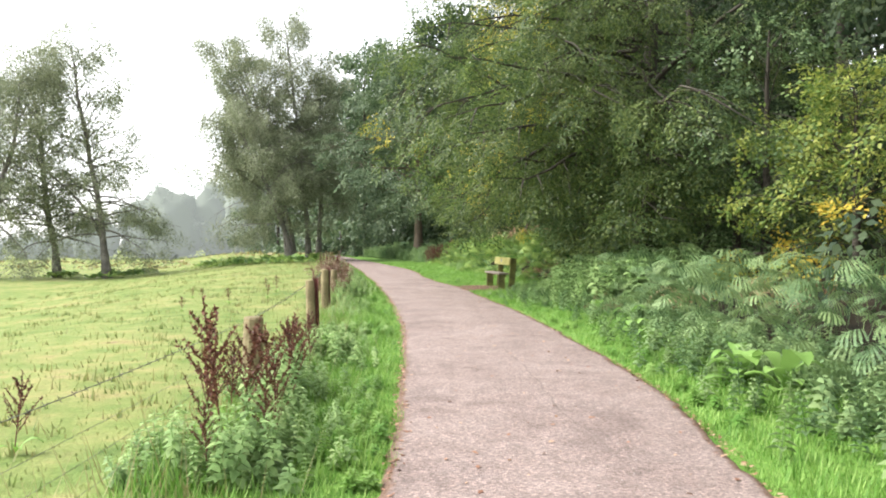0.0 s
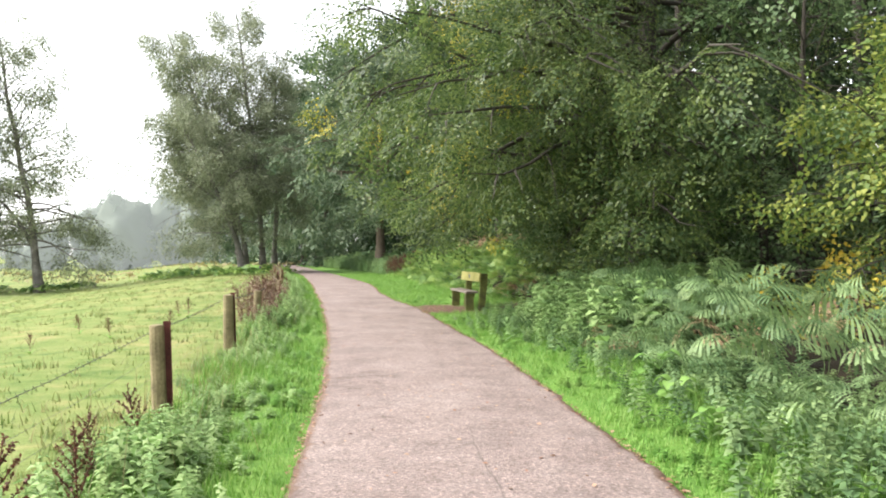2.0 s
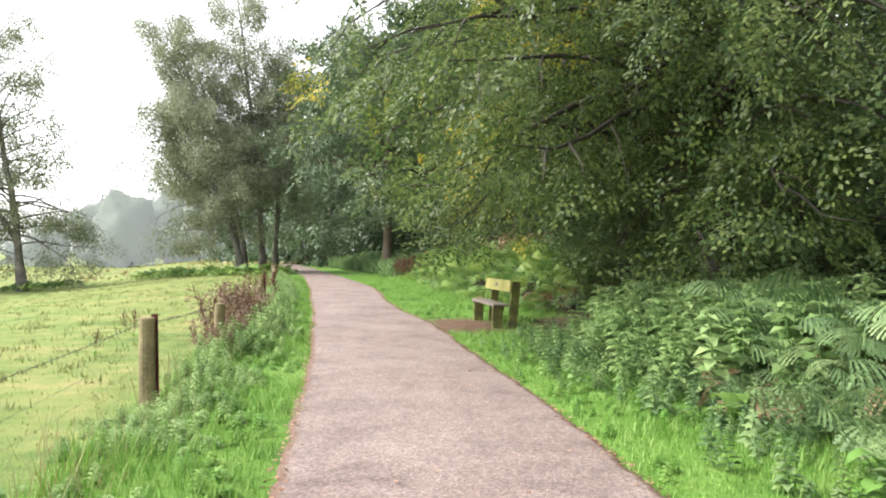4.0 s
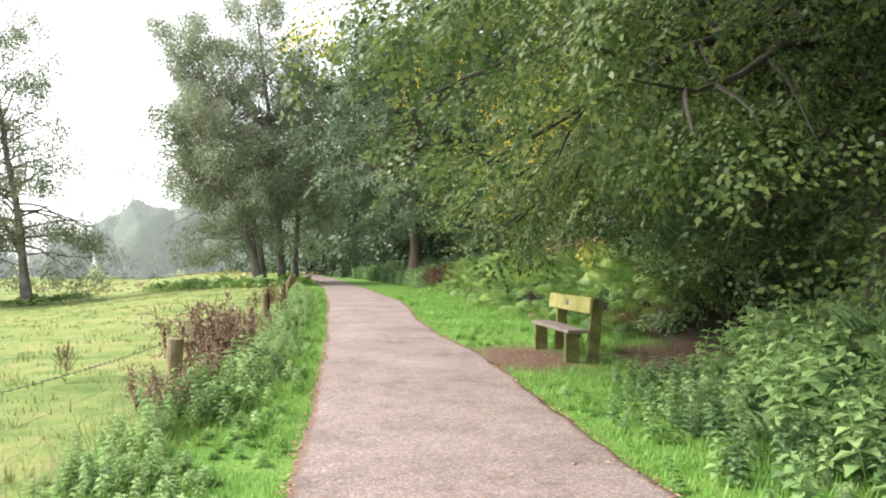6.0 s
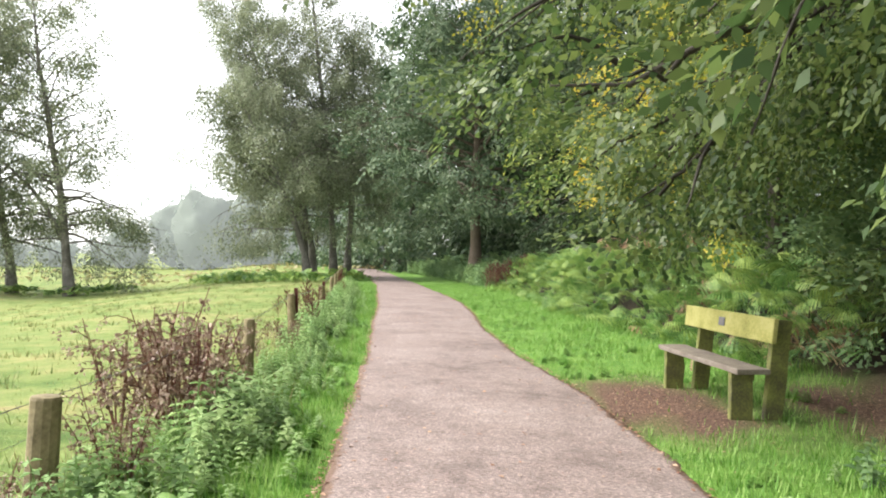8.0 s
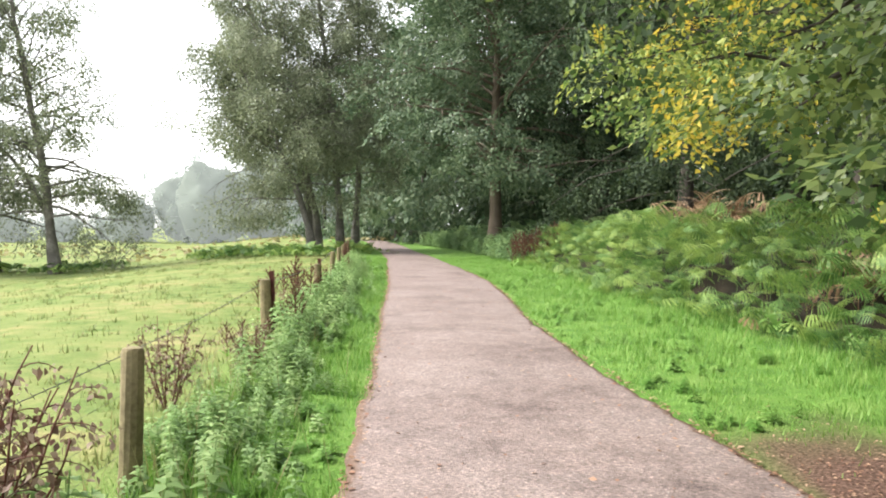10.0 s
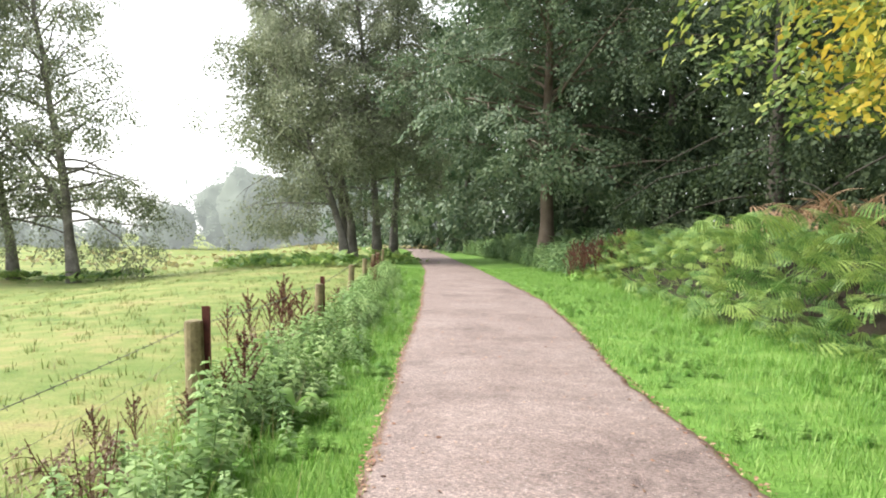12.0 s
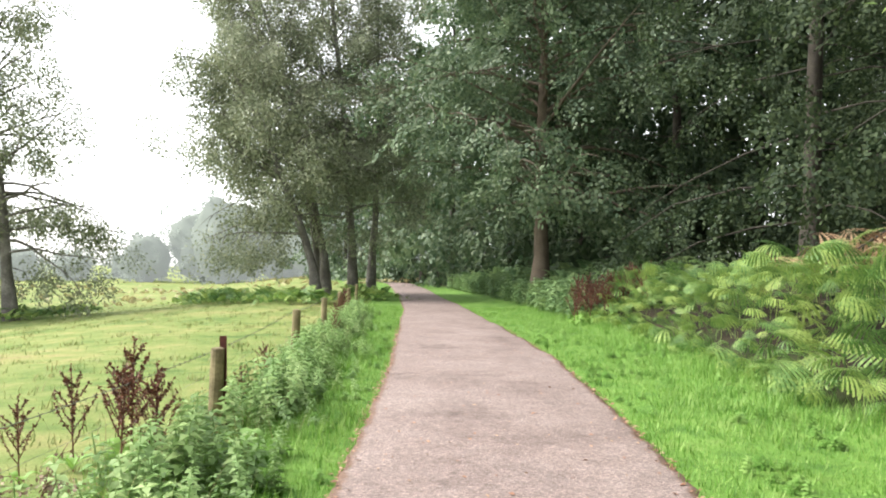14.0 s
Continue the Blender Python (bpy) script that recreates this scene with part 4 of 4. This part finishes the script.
for y0, y1, n, m in ((3, 20, 220, M_FERN_SHADE), (24.5, 48, 240, M_FERN)):
    y = r.uniform(y0, y1, n)
    x = fern_x(y) + r.uniform(-0.2, 0.35, n)
    clear = ~((np.abs(y - 22.3) < 2.4) & (x < 4.6))
    x, y = x[clear], y[clear]
    bracken("bracken", "low bracken fronds spilling onto the verge", FROND_MID, x, y, r.uniform(0.32, 0.6, len(x)), m, 70 + int(y0), turn=math.pi)
for cx, cy, n, s in ((3.0, 15.3, 12, 0.4), (3.2, 13.9, 9, 0.35), (3.3, 29, 30, 0.5), (4.4, 42, 70, 0.9), (4.3, 39.5, 30, 0.6), (5.0, 12.5, 25, 0.7), (3.4, 25.5, 30, 0.5)):
    x, y = cx + r.normal(0, s, n), cy + r.normal(0, s, n)
    bracken("dead_bracken", "withered orange-brown bracken fronds", FROND_MID, x, y, fern_height(x, y) * r.uniform(0.6, 0.95 if cy > 39 else 0.7, n), M_FERN_DEAD, int(cy * 10), tiers=0.5 if cy > 39 else 0.0)
# low bracken mounds beyond the fence, under the birches
n = 1500
k = r.integers(0, 9, n)
cx = np.array([-13, -15.5, -11, -17.5, -9.6, -26, -30, -20, -24.5])[k]
cy = np.array([58, 59, 55.5, 63, 60, 59.6, 60.5, 66, 61])[k]
x, y = cx + r.normal(0, 1.1, n), cy + r.normal(0, 0.9, n)
bracken("bracken", "low scrubby bracken mounds around the birches", FROND_PLAIN, x, y, r.uniform(0.5, 1.1, n) * np.exp(-((x - cx) ** 2 + (y - cy) ** 2) / 4), M_FERN, 91)


# ---- weeds along the fence and the wood's edge ----
def weed(pairs):
    """A nettle-like stem, 1 high, with pairs of toothed leaves."""
    vs, fs = [], []
    for w in (np.array([0.012, 0, 0]), np.array([0, 0.012, 0])):
        k = len(vs)
        vs.extend([-w, w, w * 0.5 + np.array([0, 0.03, 1.0]), -w * 0.5 + np.array([0, 0.03, 1.0])])
        fs.append((k, k + 1, k + 2, k + 3))
    for i in range(pairs):
        z = 0.2 + 0.8 * (i + 0.5) / pairs
        L = 0.24 * (1.15 - 0.7 * (i / pairs))
        for sgn in (0, 1, 2):
            a = i * 1.3 + sgn * 2.1
            d = np.array([math.cos(a), math.sin(a), 0.15])
            s = np.array([-math.sin(a), math.cos(a), 0.0])
            p = np.array([0, 0.03 * z, z])
            k = len(vs)
            vs.extend([p, p + d * L * 0.45 + s * L * 0.3 + np.array([0, 0, 0.05]) * L, p + d * L + np.array([0, 0, -0.35]) * L, p + d * L * 0.45 - s * L * 0.3 + np.array([0, 0, 0.05]) * L])
            fs.append((k, k + 1, k + 2, k + 3))
    return np.array(vs), np.array(fs)


WEED = weed(7)


def weeds(name, label, x, y, height, material, seed):
    r = np.random.default_rng(seed)
    n = len(x)
    a = r.uniform(0, 6.28, n)
    rot = basis(np.stack([np.cos(a), np.sin(a), r.normal(0, 0.22, n)], 1), np.stack([r.normal(0, 0.15, n), r.normal(0, 0.15, n), np.ones(n)], 1))
    wide = np.maximum(height, 0.27) * r.uniform(0.8, 1.3, n)
    v, f = spread(WEED[0], WEED[1], np.stack([x, y, ground_z(x, y) - 0.02], 1), rot, np.stack([wide, wide, height], 1))
    return tagged(part(name, toned(flat_mesh(name, v, f, material), n, seed + 1)), label, "weeds", kind="stuff")


def fence_weed_height(y):
    return np.interp(y, [0, 4, 7, 9, 10.5, 14, 17.5, 20, 22, 24.5, 26, 28, 32, 36, 44, 60], [0.3, 0.4, 0.48, 0.36, 0.2, 0.2, 0.34, 0.46, 0.5, 0.28, 0.42, 0.5, 0.5, 0.5, 0.5, 0.5])


n = 5200
y = near_y(r, n, 2.0, 50.0, 1.2)
x = fence_x(y) + 0.3 + r.normal(0, 0.3, n)
thick = (r.random(n) < 0.5 + 0.5 * wave(x * 1.1, y * 1.4)) & (x < left_x(y) - 0.15) & (x > fence_x(y) - 0.25) & (y > 4.0)
x, y = x[thick], y[thick]
n = len(x)
hh = fence_weed_height(y) * r.uniform(0.35, 1.25, n) * (1 - 0.5 * np.clip(np.abs(x - fence_x(y) - 0.3) / 0.6, 0, 1))
weeds("nettles", "grey-green nettles and weeds growing along the fence", x, y, hh, M_WEED, 61)
n = 1500
y = near_y(r, n, 3.0, 21.0)
x = fern_x(y) + 0.3 + r.normal(0, 0.5, n)
weeds("brambles", "leafy brambles at the foot of the bracken", x, y, r.uniform(0.12, 0.42, n), M_FERN_SHADE, 62)
n = 1100
x, y = 3.9 + r.normal(0, 0.75, n), 17.7 + r.normal(0, 1.1, n)
weeds("brambles", "grey-green bramble thicket beside the bench", x, y, r.uniform(0.45, 1.05, n) * np.interp(x, [2.2, 3.2], [0.5, 1]), M_WEED, 63)
n = 900
y = r.uniform(48, 80, n)
x = fern_x(y) + r.uniform(-0.3, 2.5, n)
weeds("undergrowth", "dark weedy undergrowth at the wood's edge, shade put into its colour", x, y, r.uniform(0.5, 1.2, n), M_FERN_SHADE, 64)
n = 1500
x, y = r.uniform(-62, -13, n), r.uniform(62, 108, n)
lump = wave(x * 0.16, y * 0.2) > 0.15
bracken("dry_tussocks", "pale dry tussocks in the far meadow", FROND_PLAIN, x[lump], y[lump], r.uniform(0.4, 0.9, int(lump.sum())), M_TUSSOCK, 92)


def dock(seed, height):
    """A dock gone to seed: branching stem, rusty seed spikes and a few green leaves at the foot."""
    r = np.random.default_rng(seed)
    root = thing("dock_plant", (0, 0, 0), "dry reddish brown dock stalk gone to seed", "weed", "docks along the fence")
    stem = bend(r, (0, 0, -0.03), (0.05, 0.02, 1), height, 8, 0.0, 0.03)
    tubes = [tube(stem, np.linspace(0.009, 0.003, 8), 5)]
    spikes = [(stem, 0.35, 1.0, 130)]
    for i in range(13):
        f = 0.26 + 0.045 * i
        p, d = along(stem, f)
        a = i * 2.4
        b = bend(r, p, (math.cos(a) * 0.8, math.sin(a) * 0.8, 1.0), height * (0.46 - 0.025 * i), 5, -0.25, 0.06)
        tubes.append(tube(b, np.linspace(0.005, 0.002, 5), 4))
        spikes.append((b, 0.15, 1.0, 48))
    v, f = join(tubes)
    part("stem", flat_mesh("stem", v, f, M_DOCK), root)
    seeds = []
    for line, a, b, n in spikes:
        k = r.uniform(a, b, n) * (len(line) - 1.001)
        ki = k.astype(int)
        q = line[ki] + (line[ki + 1] - line[ki]) * (k - ki)[:, None]
        d = unit(r.normal(0, 1, (n, 3)) + np.array([0, 0, 0.5]))
        rot = basis(d, unit(r.normal(0, 1, (n, 3))))
        seeds.append(spread(LEAF_V, LEAF_F, q, rot, r.uniform(0.018, 0.036, n)))
    v, f = join(seeds)
    tagged(part("seed_spike", flat_mesh("seed_spike", v, f, M_DOCK), root), kind="stuff")
    for i in range(4):
        a = i * 1.7 + r.uniform(0, 1)
        L = r.uniform(0.18, 0.32)
        t = np.linspace(0, 1, 6)
        mid = np.stack([np.cos(a) * L * t, np.sin(a) * L * t, 0.02 + 0.6 * L * np.sin(t * 2.4)], 1)
        s = np.array([-math.sin(a), math.cos(a), 0])
        w = (0.22 * L * np.sin(np.pi * np.clip(t * 0.93 + 0.05, 0, 1)))[:, None]
        vv = np.stack([mid - s * w, mid - np.array([0, 0, 0.012]), mid + s * w], 1).reshape(-1, 3)
        ff = [(3 * j + c, 3 * j + c + 1, 3 * j + c + 4, 3 * j + c + 3) for j in range(5) for c in (0, 1)]
        part("leaf", flat_mesh("leaf", vv, ff, M_GRASS, True), root, "broad green leaf")
    return root


def thistle(seed, height):
    """A withered thistle: crooked stems with curled brown leaves and drooping heads."""
    r = np.random.default_rng(seed)
    root = thing("withered_thistle", (0, 0, 0), "withered brown thistle with curled leaves and drooping heads", "weed", "thistles along the fence")
    heads, curled = [], []
    for i in range(8):
        a = i * 0.785 + r.uniform(-0.3, 0.3)
        stem = bend(r, (0.04 * math.cos(a), 0.04 * math.sin(a), -0.03), (0.3 * math.cos(a), 0.3 * math.sin(a), 1), height * r.uniform(0.75, 1.05), 9, 0.05, 0.06)
        tubes = [tube(stem, np.linspace(0.009, 0.003, 9), 5)]
        pos, fw, sz = [], [], []
        for j in range(9):
            p, d = along(stem, 0.3 + 0.075 * j)
            b = r.uniform(0, 6.28)
            tw = bend(r, p, (math.cos(b), math.sin(b), 0.9), 0.2 * height * r.uniform(0.5, 1.2), 5, 1.6, 0.1)
            tubes.append(tube(tw, np.linspace(0.004, 0.002, 5), 3))
            m = 7
            pos.append(np.repeat(tw[-1][None], m, 0) + r.normal(0, 0.02, (m, 3)))
            fw.append(unit(r.normal(0, 0.7, (m, 3)) + np.array([0, 0, -0.7])))
            sz.append(r.uniform(0.02, 0.045, m))
            m = 4
            k = r.integers(0, 4, m)
            pos.append(tw[k] + r.normal(0, 0.012, (m, 3)))
            fw.append(unit(r.normal(0, 0.6, (m, 3)) + np.array([0, 0, -0.9])))
            sz.append(r.uniform(0.03, 0.06, m))
        m = 22
        k = r.uniform(0.08, 0.85, m) * (len(stem) - 1.001)
        ki = k.astype(int)
        q = stem[ki] + (stem[ki + 1] - stem[ki]) * (k - ki)[:, None] + r.normal(0, 0.012, (m, 3))
        d = unit(r.normal(0, 0.7, (m, 3)) + np.array([0, 0, -1.0]))
        curled.append(spread(LEAF_V, LEAF_F, q, basis(d, unit(r.normal(0, 1, (m, 3)))), r.uniform(0.025, 0.06, m)))
        v, f = join(tubes)
        tagged(part("stem", flat_mesh("stem", v, f, M_DOCK), root), kind="stuff")
        pos, fw, sz = np.concatenate(pos), np.concatenate(fw), np.concatenate(sz)
        v, f = spread(LEAF_V, LEAF_F, pos, basis(fw, unit(r.normal(0, 1, pos.shape))), sz)
        heads.append((v, f))
    v, f = join(curled)
    tagged(part("curled_leaves", flat_mesh("curled_leaves", v, f, M_MAROON), root, "dark maroon curled leaves"), kind="stuff")
    v, f = join(heads)
    tagged(part("dry_foliage", flat_mesh("dry_foliage", v, f, M_THISTLE), root), kind="stuff")
    return root


def plant_out(makers, spots, seed):
    r = random.Random(seed)
    first = makers
    for i, (x, y, s) in enumerate(spots):
        m = pose(x, y, float(ground_z(x, y)), r.uniform(-6, 6), r.uniform(-6, 6), r.uniform(0, 360)) @ Matrix.Scale(s, 4)
        src = first[i % len(first)]
        if i < len(first):
            src.matrix_basis = m
        else:
            c = copy_thing(src, m)
            c.matrix_basis = m


DOCKS = [(-1.42, 4.93, 1.0), (-1.25, 5.4, 0.75), (-1.65, 8.6, 0.5), (-1.55, 9.25, 0.55), (-1.75, 7.4, 0.5), (-4.55, 31.5, 0.8), (-4.3, 31.5, 0.8), (-4.68, 31.9, 0.95), (-3.62, 28.3, 0.75), (-3.83, 28.3, 0.5), (-3.95, 27.4, 0.42), (-4.02, 27.1, 0.42),
         (-3.75, 27.7, 0.4), (-4.9, 35.2, 0.6), (-4.7, 33.9, 0.5), (-7.0, 46.5, 0.9), (-7.3, 47.6, 0.9), (-6.8, 45.2, 0.8), (-6.4, 43.5, 0.7), (-5.7, 41.0, 0.6), (-1.6, 6.9, 0.55), (-1.3, 4.2, 0.45), (-1.6, 5.7, 0.6),
         (-1.36, 5.1, 0.85), (-1.5, 4.7, 0.8), (-1.1, 5.0, 0.6), (-1.2, 6.1, 0.75), (-1.3, 6.6, 0.7), (-1.5, 7.2, 0.7), (-1.35, 7.8, 0.6), (-1.05, 4.6, 0.45), (-5.0, 31.7, 0.75), (-4.95, 32.15, 0.7), (-5.1, 31.3, 0.6), (-4.75, 32.3, 0.6)]
plant_out([dock(1, 1.0), dock(2, 1.0), dock(3, 1.0)], DOCKS, 3)
REDS = [(-1.0 + 0.3 * (i % 7) + 0.1 * (i % 3), 46.6 + 0.5 * (i // 7) + 0.13 * (i % 5), 1.1 + 0.08 * (i % 4)) for i in range(21)]
plant_out([dock(4, 1.0)], REDS, 4)
THISTLES = [(-2.85, 21.1, 1.05), (-3.1, 21.5, 1.2), (-3.45, 21.4, 1.0), (-3.25, 22.1, 1.05), (-2.95, 21.8, 1.0), (-2.6, 19.7, 0.7), (-2.95, 18.9, 0.55), (-3.6, 24.8, 0.75), (-3.4, 26.1, 0.6), (-2.55, 18.5, 0.6), (-4.2, 30.0, 0.6)]
plant_out([thistle(1, 1.0), thistle(2, 1.0)], THISTLES, 5)



def burdock(seed):
    """A rosette of broad pale green leaves."""
    r = np.random.default_rng(seed)
    root = thing("broad_leaved_plant", (0, 0, 0), "low plant with broad pale green leaves", "weed", "broad-leaved plants")
    for i in range(9):
        a = i * 2.4 + r.uniform(-0.3, 0.3)
        L = r.uniform(0.22, 0.4)
        t = np.linspace(0, 1, 7)
        mid = np.stack([np.cos(a) * L * t, np.sin(a) * L * t, 0.02 + (0.25 + 0.05 * i) * L * np.sin(t * 2.6) + 0.02 * i], 1)
        s = np.array([-math.sin(a), math.cos(a), 0])
        w = (0.34 * L * np.sin(np.pi * np.clip(t * 0.9 + 0.06, 0, 1)) * (1 + 0.18 * np.sin(t * 17)))[:, None]
        vv = np.stack([mid - s * w + [0, 0, 0.02], mid, mid + s * w + [0, 0, 0.02]], 1).reshape(-1, 3)
        ff = [(3 * j + c, 3 * j + c + 1, 3 * j + c + 4, 3 * j + c + 3) for j in range(6) for c in (0, 1)]
        part("leaf", flat_mesh("leaf", vv, ff, M_DOCK_LEAF, True), root)
    return root


plant_out([burdock(1), burdock(2)], [(2.7, 6.9, 0.9), (2.85, 6.4, 1.0), (2.75, 10.9, 0.7), (3.0, 12.2, 0.8), (2.6, 9.6, 0.6), (2.95, 7.6, 0.8), (-1.35, 8.9, 0.7), (-3.3, 28.4, 0.6), (-2.2, 19.1, 0.6), (2.2, 29.0, 0.6), (-4.0, 32.2, 0.6), (2.9, 14.3, 0.7)], 6)
STALKS = [(-4.25, 18.5, 0.4), (-4.75, 17.0, 0.4), (-4.5, 20.6, 0.5), (-5.6, 17.8, 0.35), (-6.4, 19.5, 0.3), (-2.7, 4.8, 0.55), (-5.2, 15.2, 0.35), (-4.9, 21.3, 0.4)]
plant_out([dock(7, 1.0)], STALKS, 7)

n = 2600
left_side = r.random(n) < 0.4
y = near_y(r, n, 2.5, 45.0)
w = r.random(n)
x = np.where(left_side, left_x(y) - 0.08 - w * 0.8, right_x(y) + 0.1 + w * (fern_x(y) - right_x(y) - 0.1))
clump = (wave(x * 1.3, y * 1.1) + 0.3 * r.normal(0, 1, n) > 0.25) & ~((np.abs(y - 22.6) < 1.8) & (x > 0) & (x < 2.2))
x, y = x[clump], y[clump]
weeds("clover", "low clover and plantain among the verge grass", x, y, r.uniform(0.06, 0.16, len(x)), M_CLOVER, 65)

# ---- crack in the tarmac ----
r = np.random.default_rng(29)
cy = np.linspace(4.2, 9.9, 60)
cx = np.interp(cy, [4.2, 6.2, 8.0, 9.9], [1.08, 0.93, 0.86, 0.72]) + np.cumsum(r.normal(0, 0.008, 60))
cw = 0.0025 + 0.004 * r.random(60)
frac = (cx - left_x(cy)) / (right_x(cy) - left_x(cy))
cz = np.interp(frac, [0, 0.06, 0.2, 0.4, 0.6, 0.8, 0.94, 1], [0, 0.008, 0.02, 0.03, 0.03, 0.02, 0.008, 0]) + 0.004 * wave(cx * 1.5, cy * 1.1) + 0.004
V = np.stack([np.stack([cx - cw, cy, cz], 1), np.stack([cx + cw, cy, cz], 1)], 1).reshape(-1, 3)
Q = np.array([(2 * i, 2 * i + 1, 2 * i + 3, 2 * i + 2) for i in range(59)])
part("crack", flat_mesh("crack", V, Q, M_CRACK), bpy.data.objects["path"], "dark crack in the tarmac")

# ---- litter ----
r = np.random.default_rng(19)
n = 4600
y = near_y(r, n, 2.0, 45.0)
side_pick = r.random(n) < 0.5
x = np.where(side_pick, left_x(y) + np.abs(r.normal(0, 0.06, n)) - 0.03, right_x(y) - np.abs(r.normal(0, 0.07, n)) + 0.04)
far_in = r.random(n) < 0.16
x = np.where(far_in, left_x(y) + r.random(n) * (right_x(y) - left_x(y)), x)
m = 2600
bx = r.random(m) < 0.45
u = np.where(bx, 0.9 + r.normal(0, 0.85, m), -0.3 + r.normal(0, 1.1, m))
v_ = np.where(bx, -0.35 + r.normal(0, 0.38, m), 1.6 + r.normal(0, 0.42, m))
x = np.concatenate([x, 1.6 - 0.153 * u + 0.988 * v_])
y = np.concatenate([y, 22.4 + 0.988 * u + 0.153 * v_])
on = (x > left_x(y)) & (x < right_x(y))
z = np.where(on, 0.034, ground_z(x, y) + 0.012)
edge = np.minimum(np.abs(x - left_x(y)), np.abs(x - right_x(y))) / np.maximum(right_x(y) - left_x(y), 0.1)
z = np.where(on, np.interp(edge, [0, 0.06, 0.2, 0.4], [0.008, 0.014, 0.026, 0.036]), z)
a = r.uniform(0, 6.28, len(x))
rot = basis(np.stack([np.cos(a), np.sin(a), r.normal(0, 0.15, len(x))], 1), np.stack([r.normal(0, 0.25, len(x)), r.normal(0, 0.25, len(x)), np.ones(len(x))], 1))
size = r.uniform(0.022, 0.055, len(x))
size[-m:] *= 0.6
v, f = spread(LEAF_V, LEAF_F, np.stack([x, y, z], 1), rot, size)
tagged(part("fallen_leaves", flat_mesh("fallen_leaves", v, f, M_LEAF_FALL)), "fallen orange-brown leaves along the path edges", "leaves", kind="stuff")

CHIP_V = np.array([(-0.5, -0.4, 0), (0.5, -0.45, 0), (0.45, 0.5, 0), (-0.4, 0.4, 0), (-0.25, -0.2, 0.5), (0.3, -0.2, 0.42), (0.2, 0.25, 0.5), (-0.2, 0.2, 0.4)], float)
CHIP_F = np.array([(4, 5, 6, 7), (0, 1, 5, 4), (1, 2, 6, 5), (2, 3, 7, 6), (3, 0, 4, 7)])
n = 4500
y = near_y(r, n, 2.5, 40.0)
w = r.random(n)
x = left_x(y) + (0.03 + 0.94 * w) * (right_x(y) - left_x(y))
z = np.interp(np.minimum(w, 1 - w), [0, 0.06, 0.2, 0.4], [0.0, 0.006, 0.018, 0.028]) + 0.004 * wave(x * 1.5, y * 1.1)
a = r.uniform(0, 6.28, n)
rot = basis(np.stack([np.cos(a), np.sin(a), np.zeros(n)], 1), np.tile([0, 0, 1.0], (n, 1)))
v, f = spread(CHIP_V, CHIP_F, np.stack([x, y, z], 1), rot, r.uniform(0.005, 0.014, n))
tagged(part("gravel", flat_mesh("gravel", v, f, M_STONE)), "loose pale gravel chips on the path", "gravel", kind="stuff")
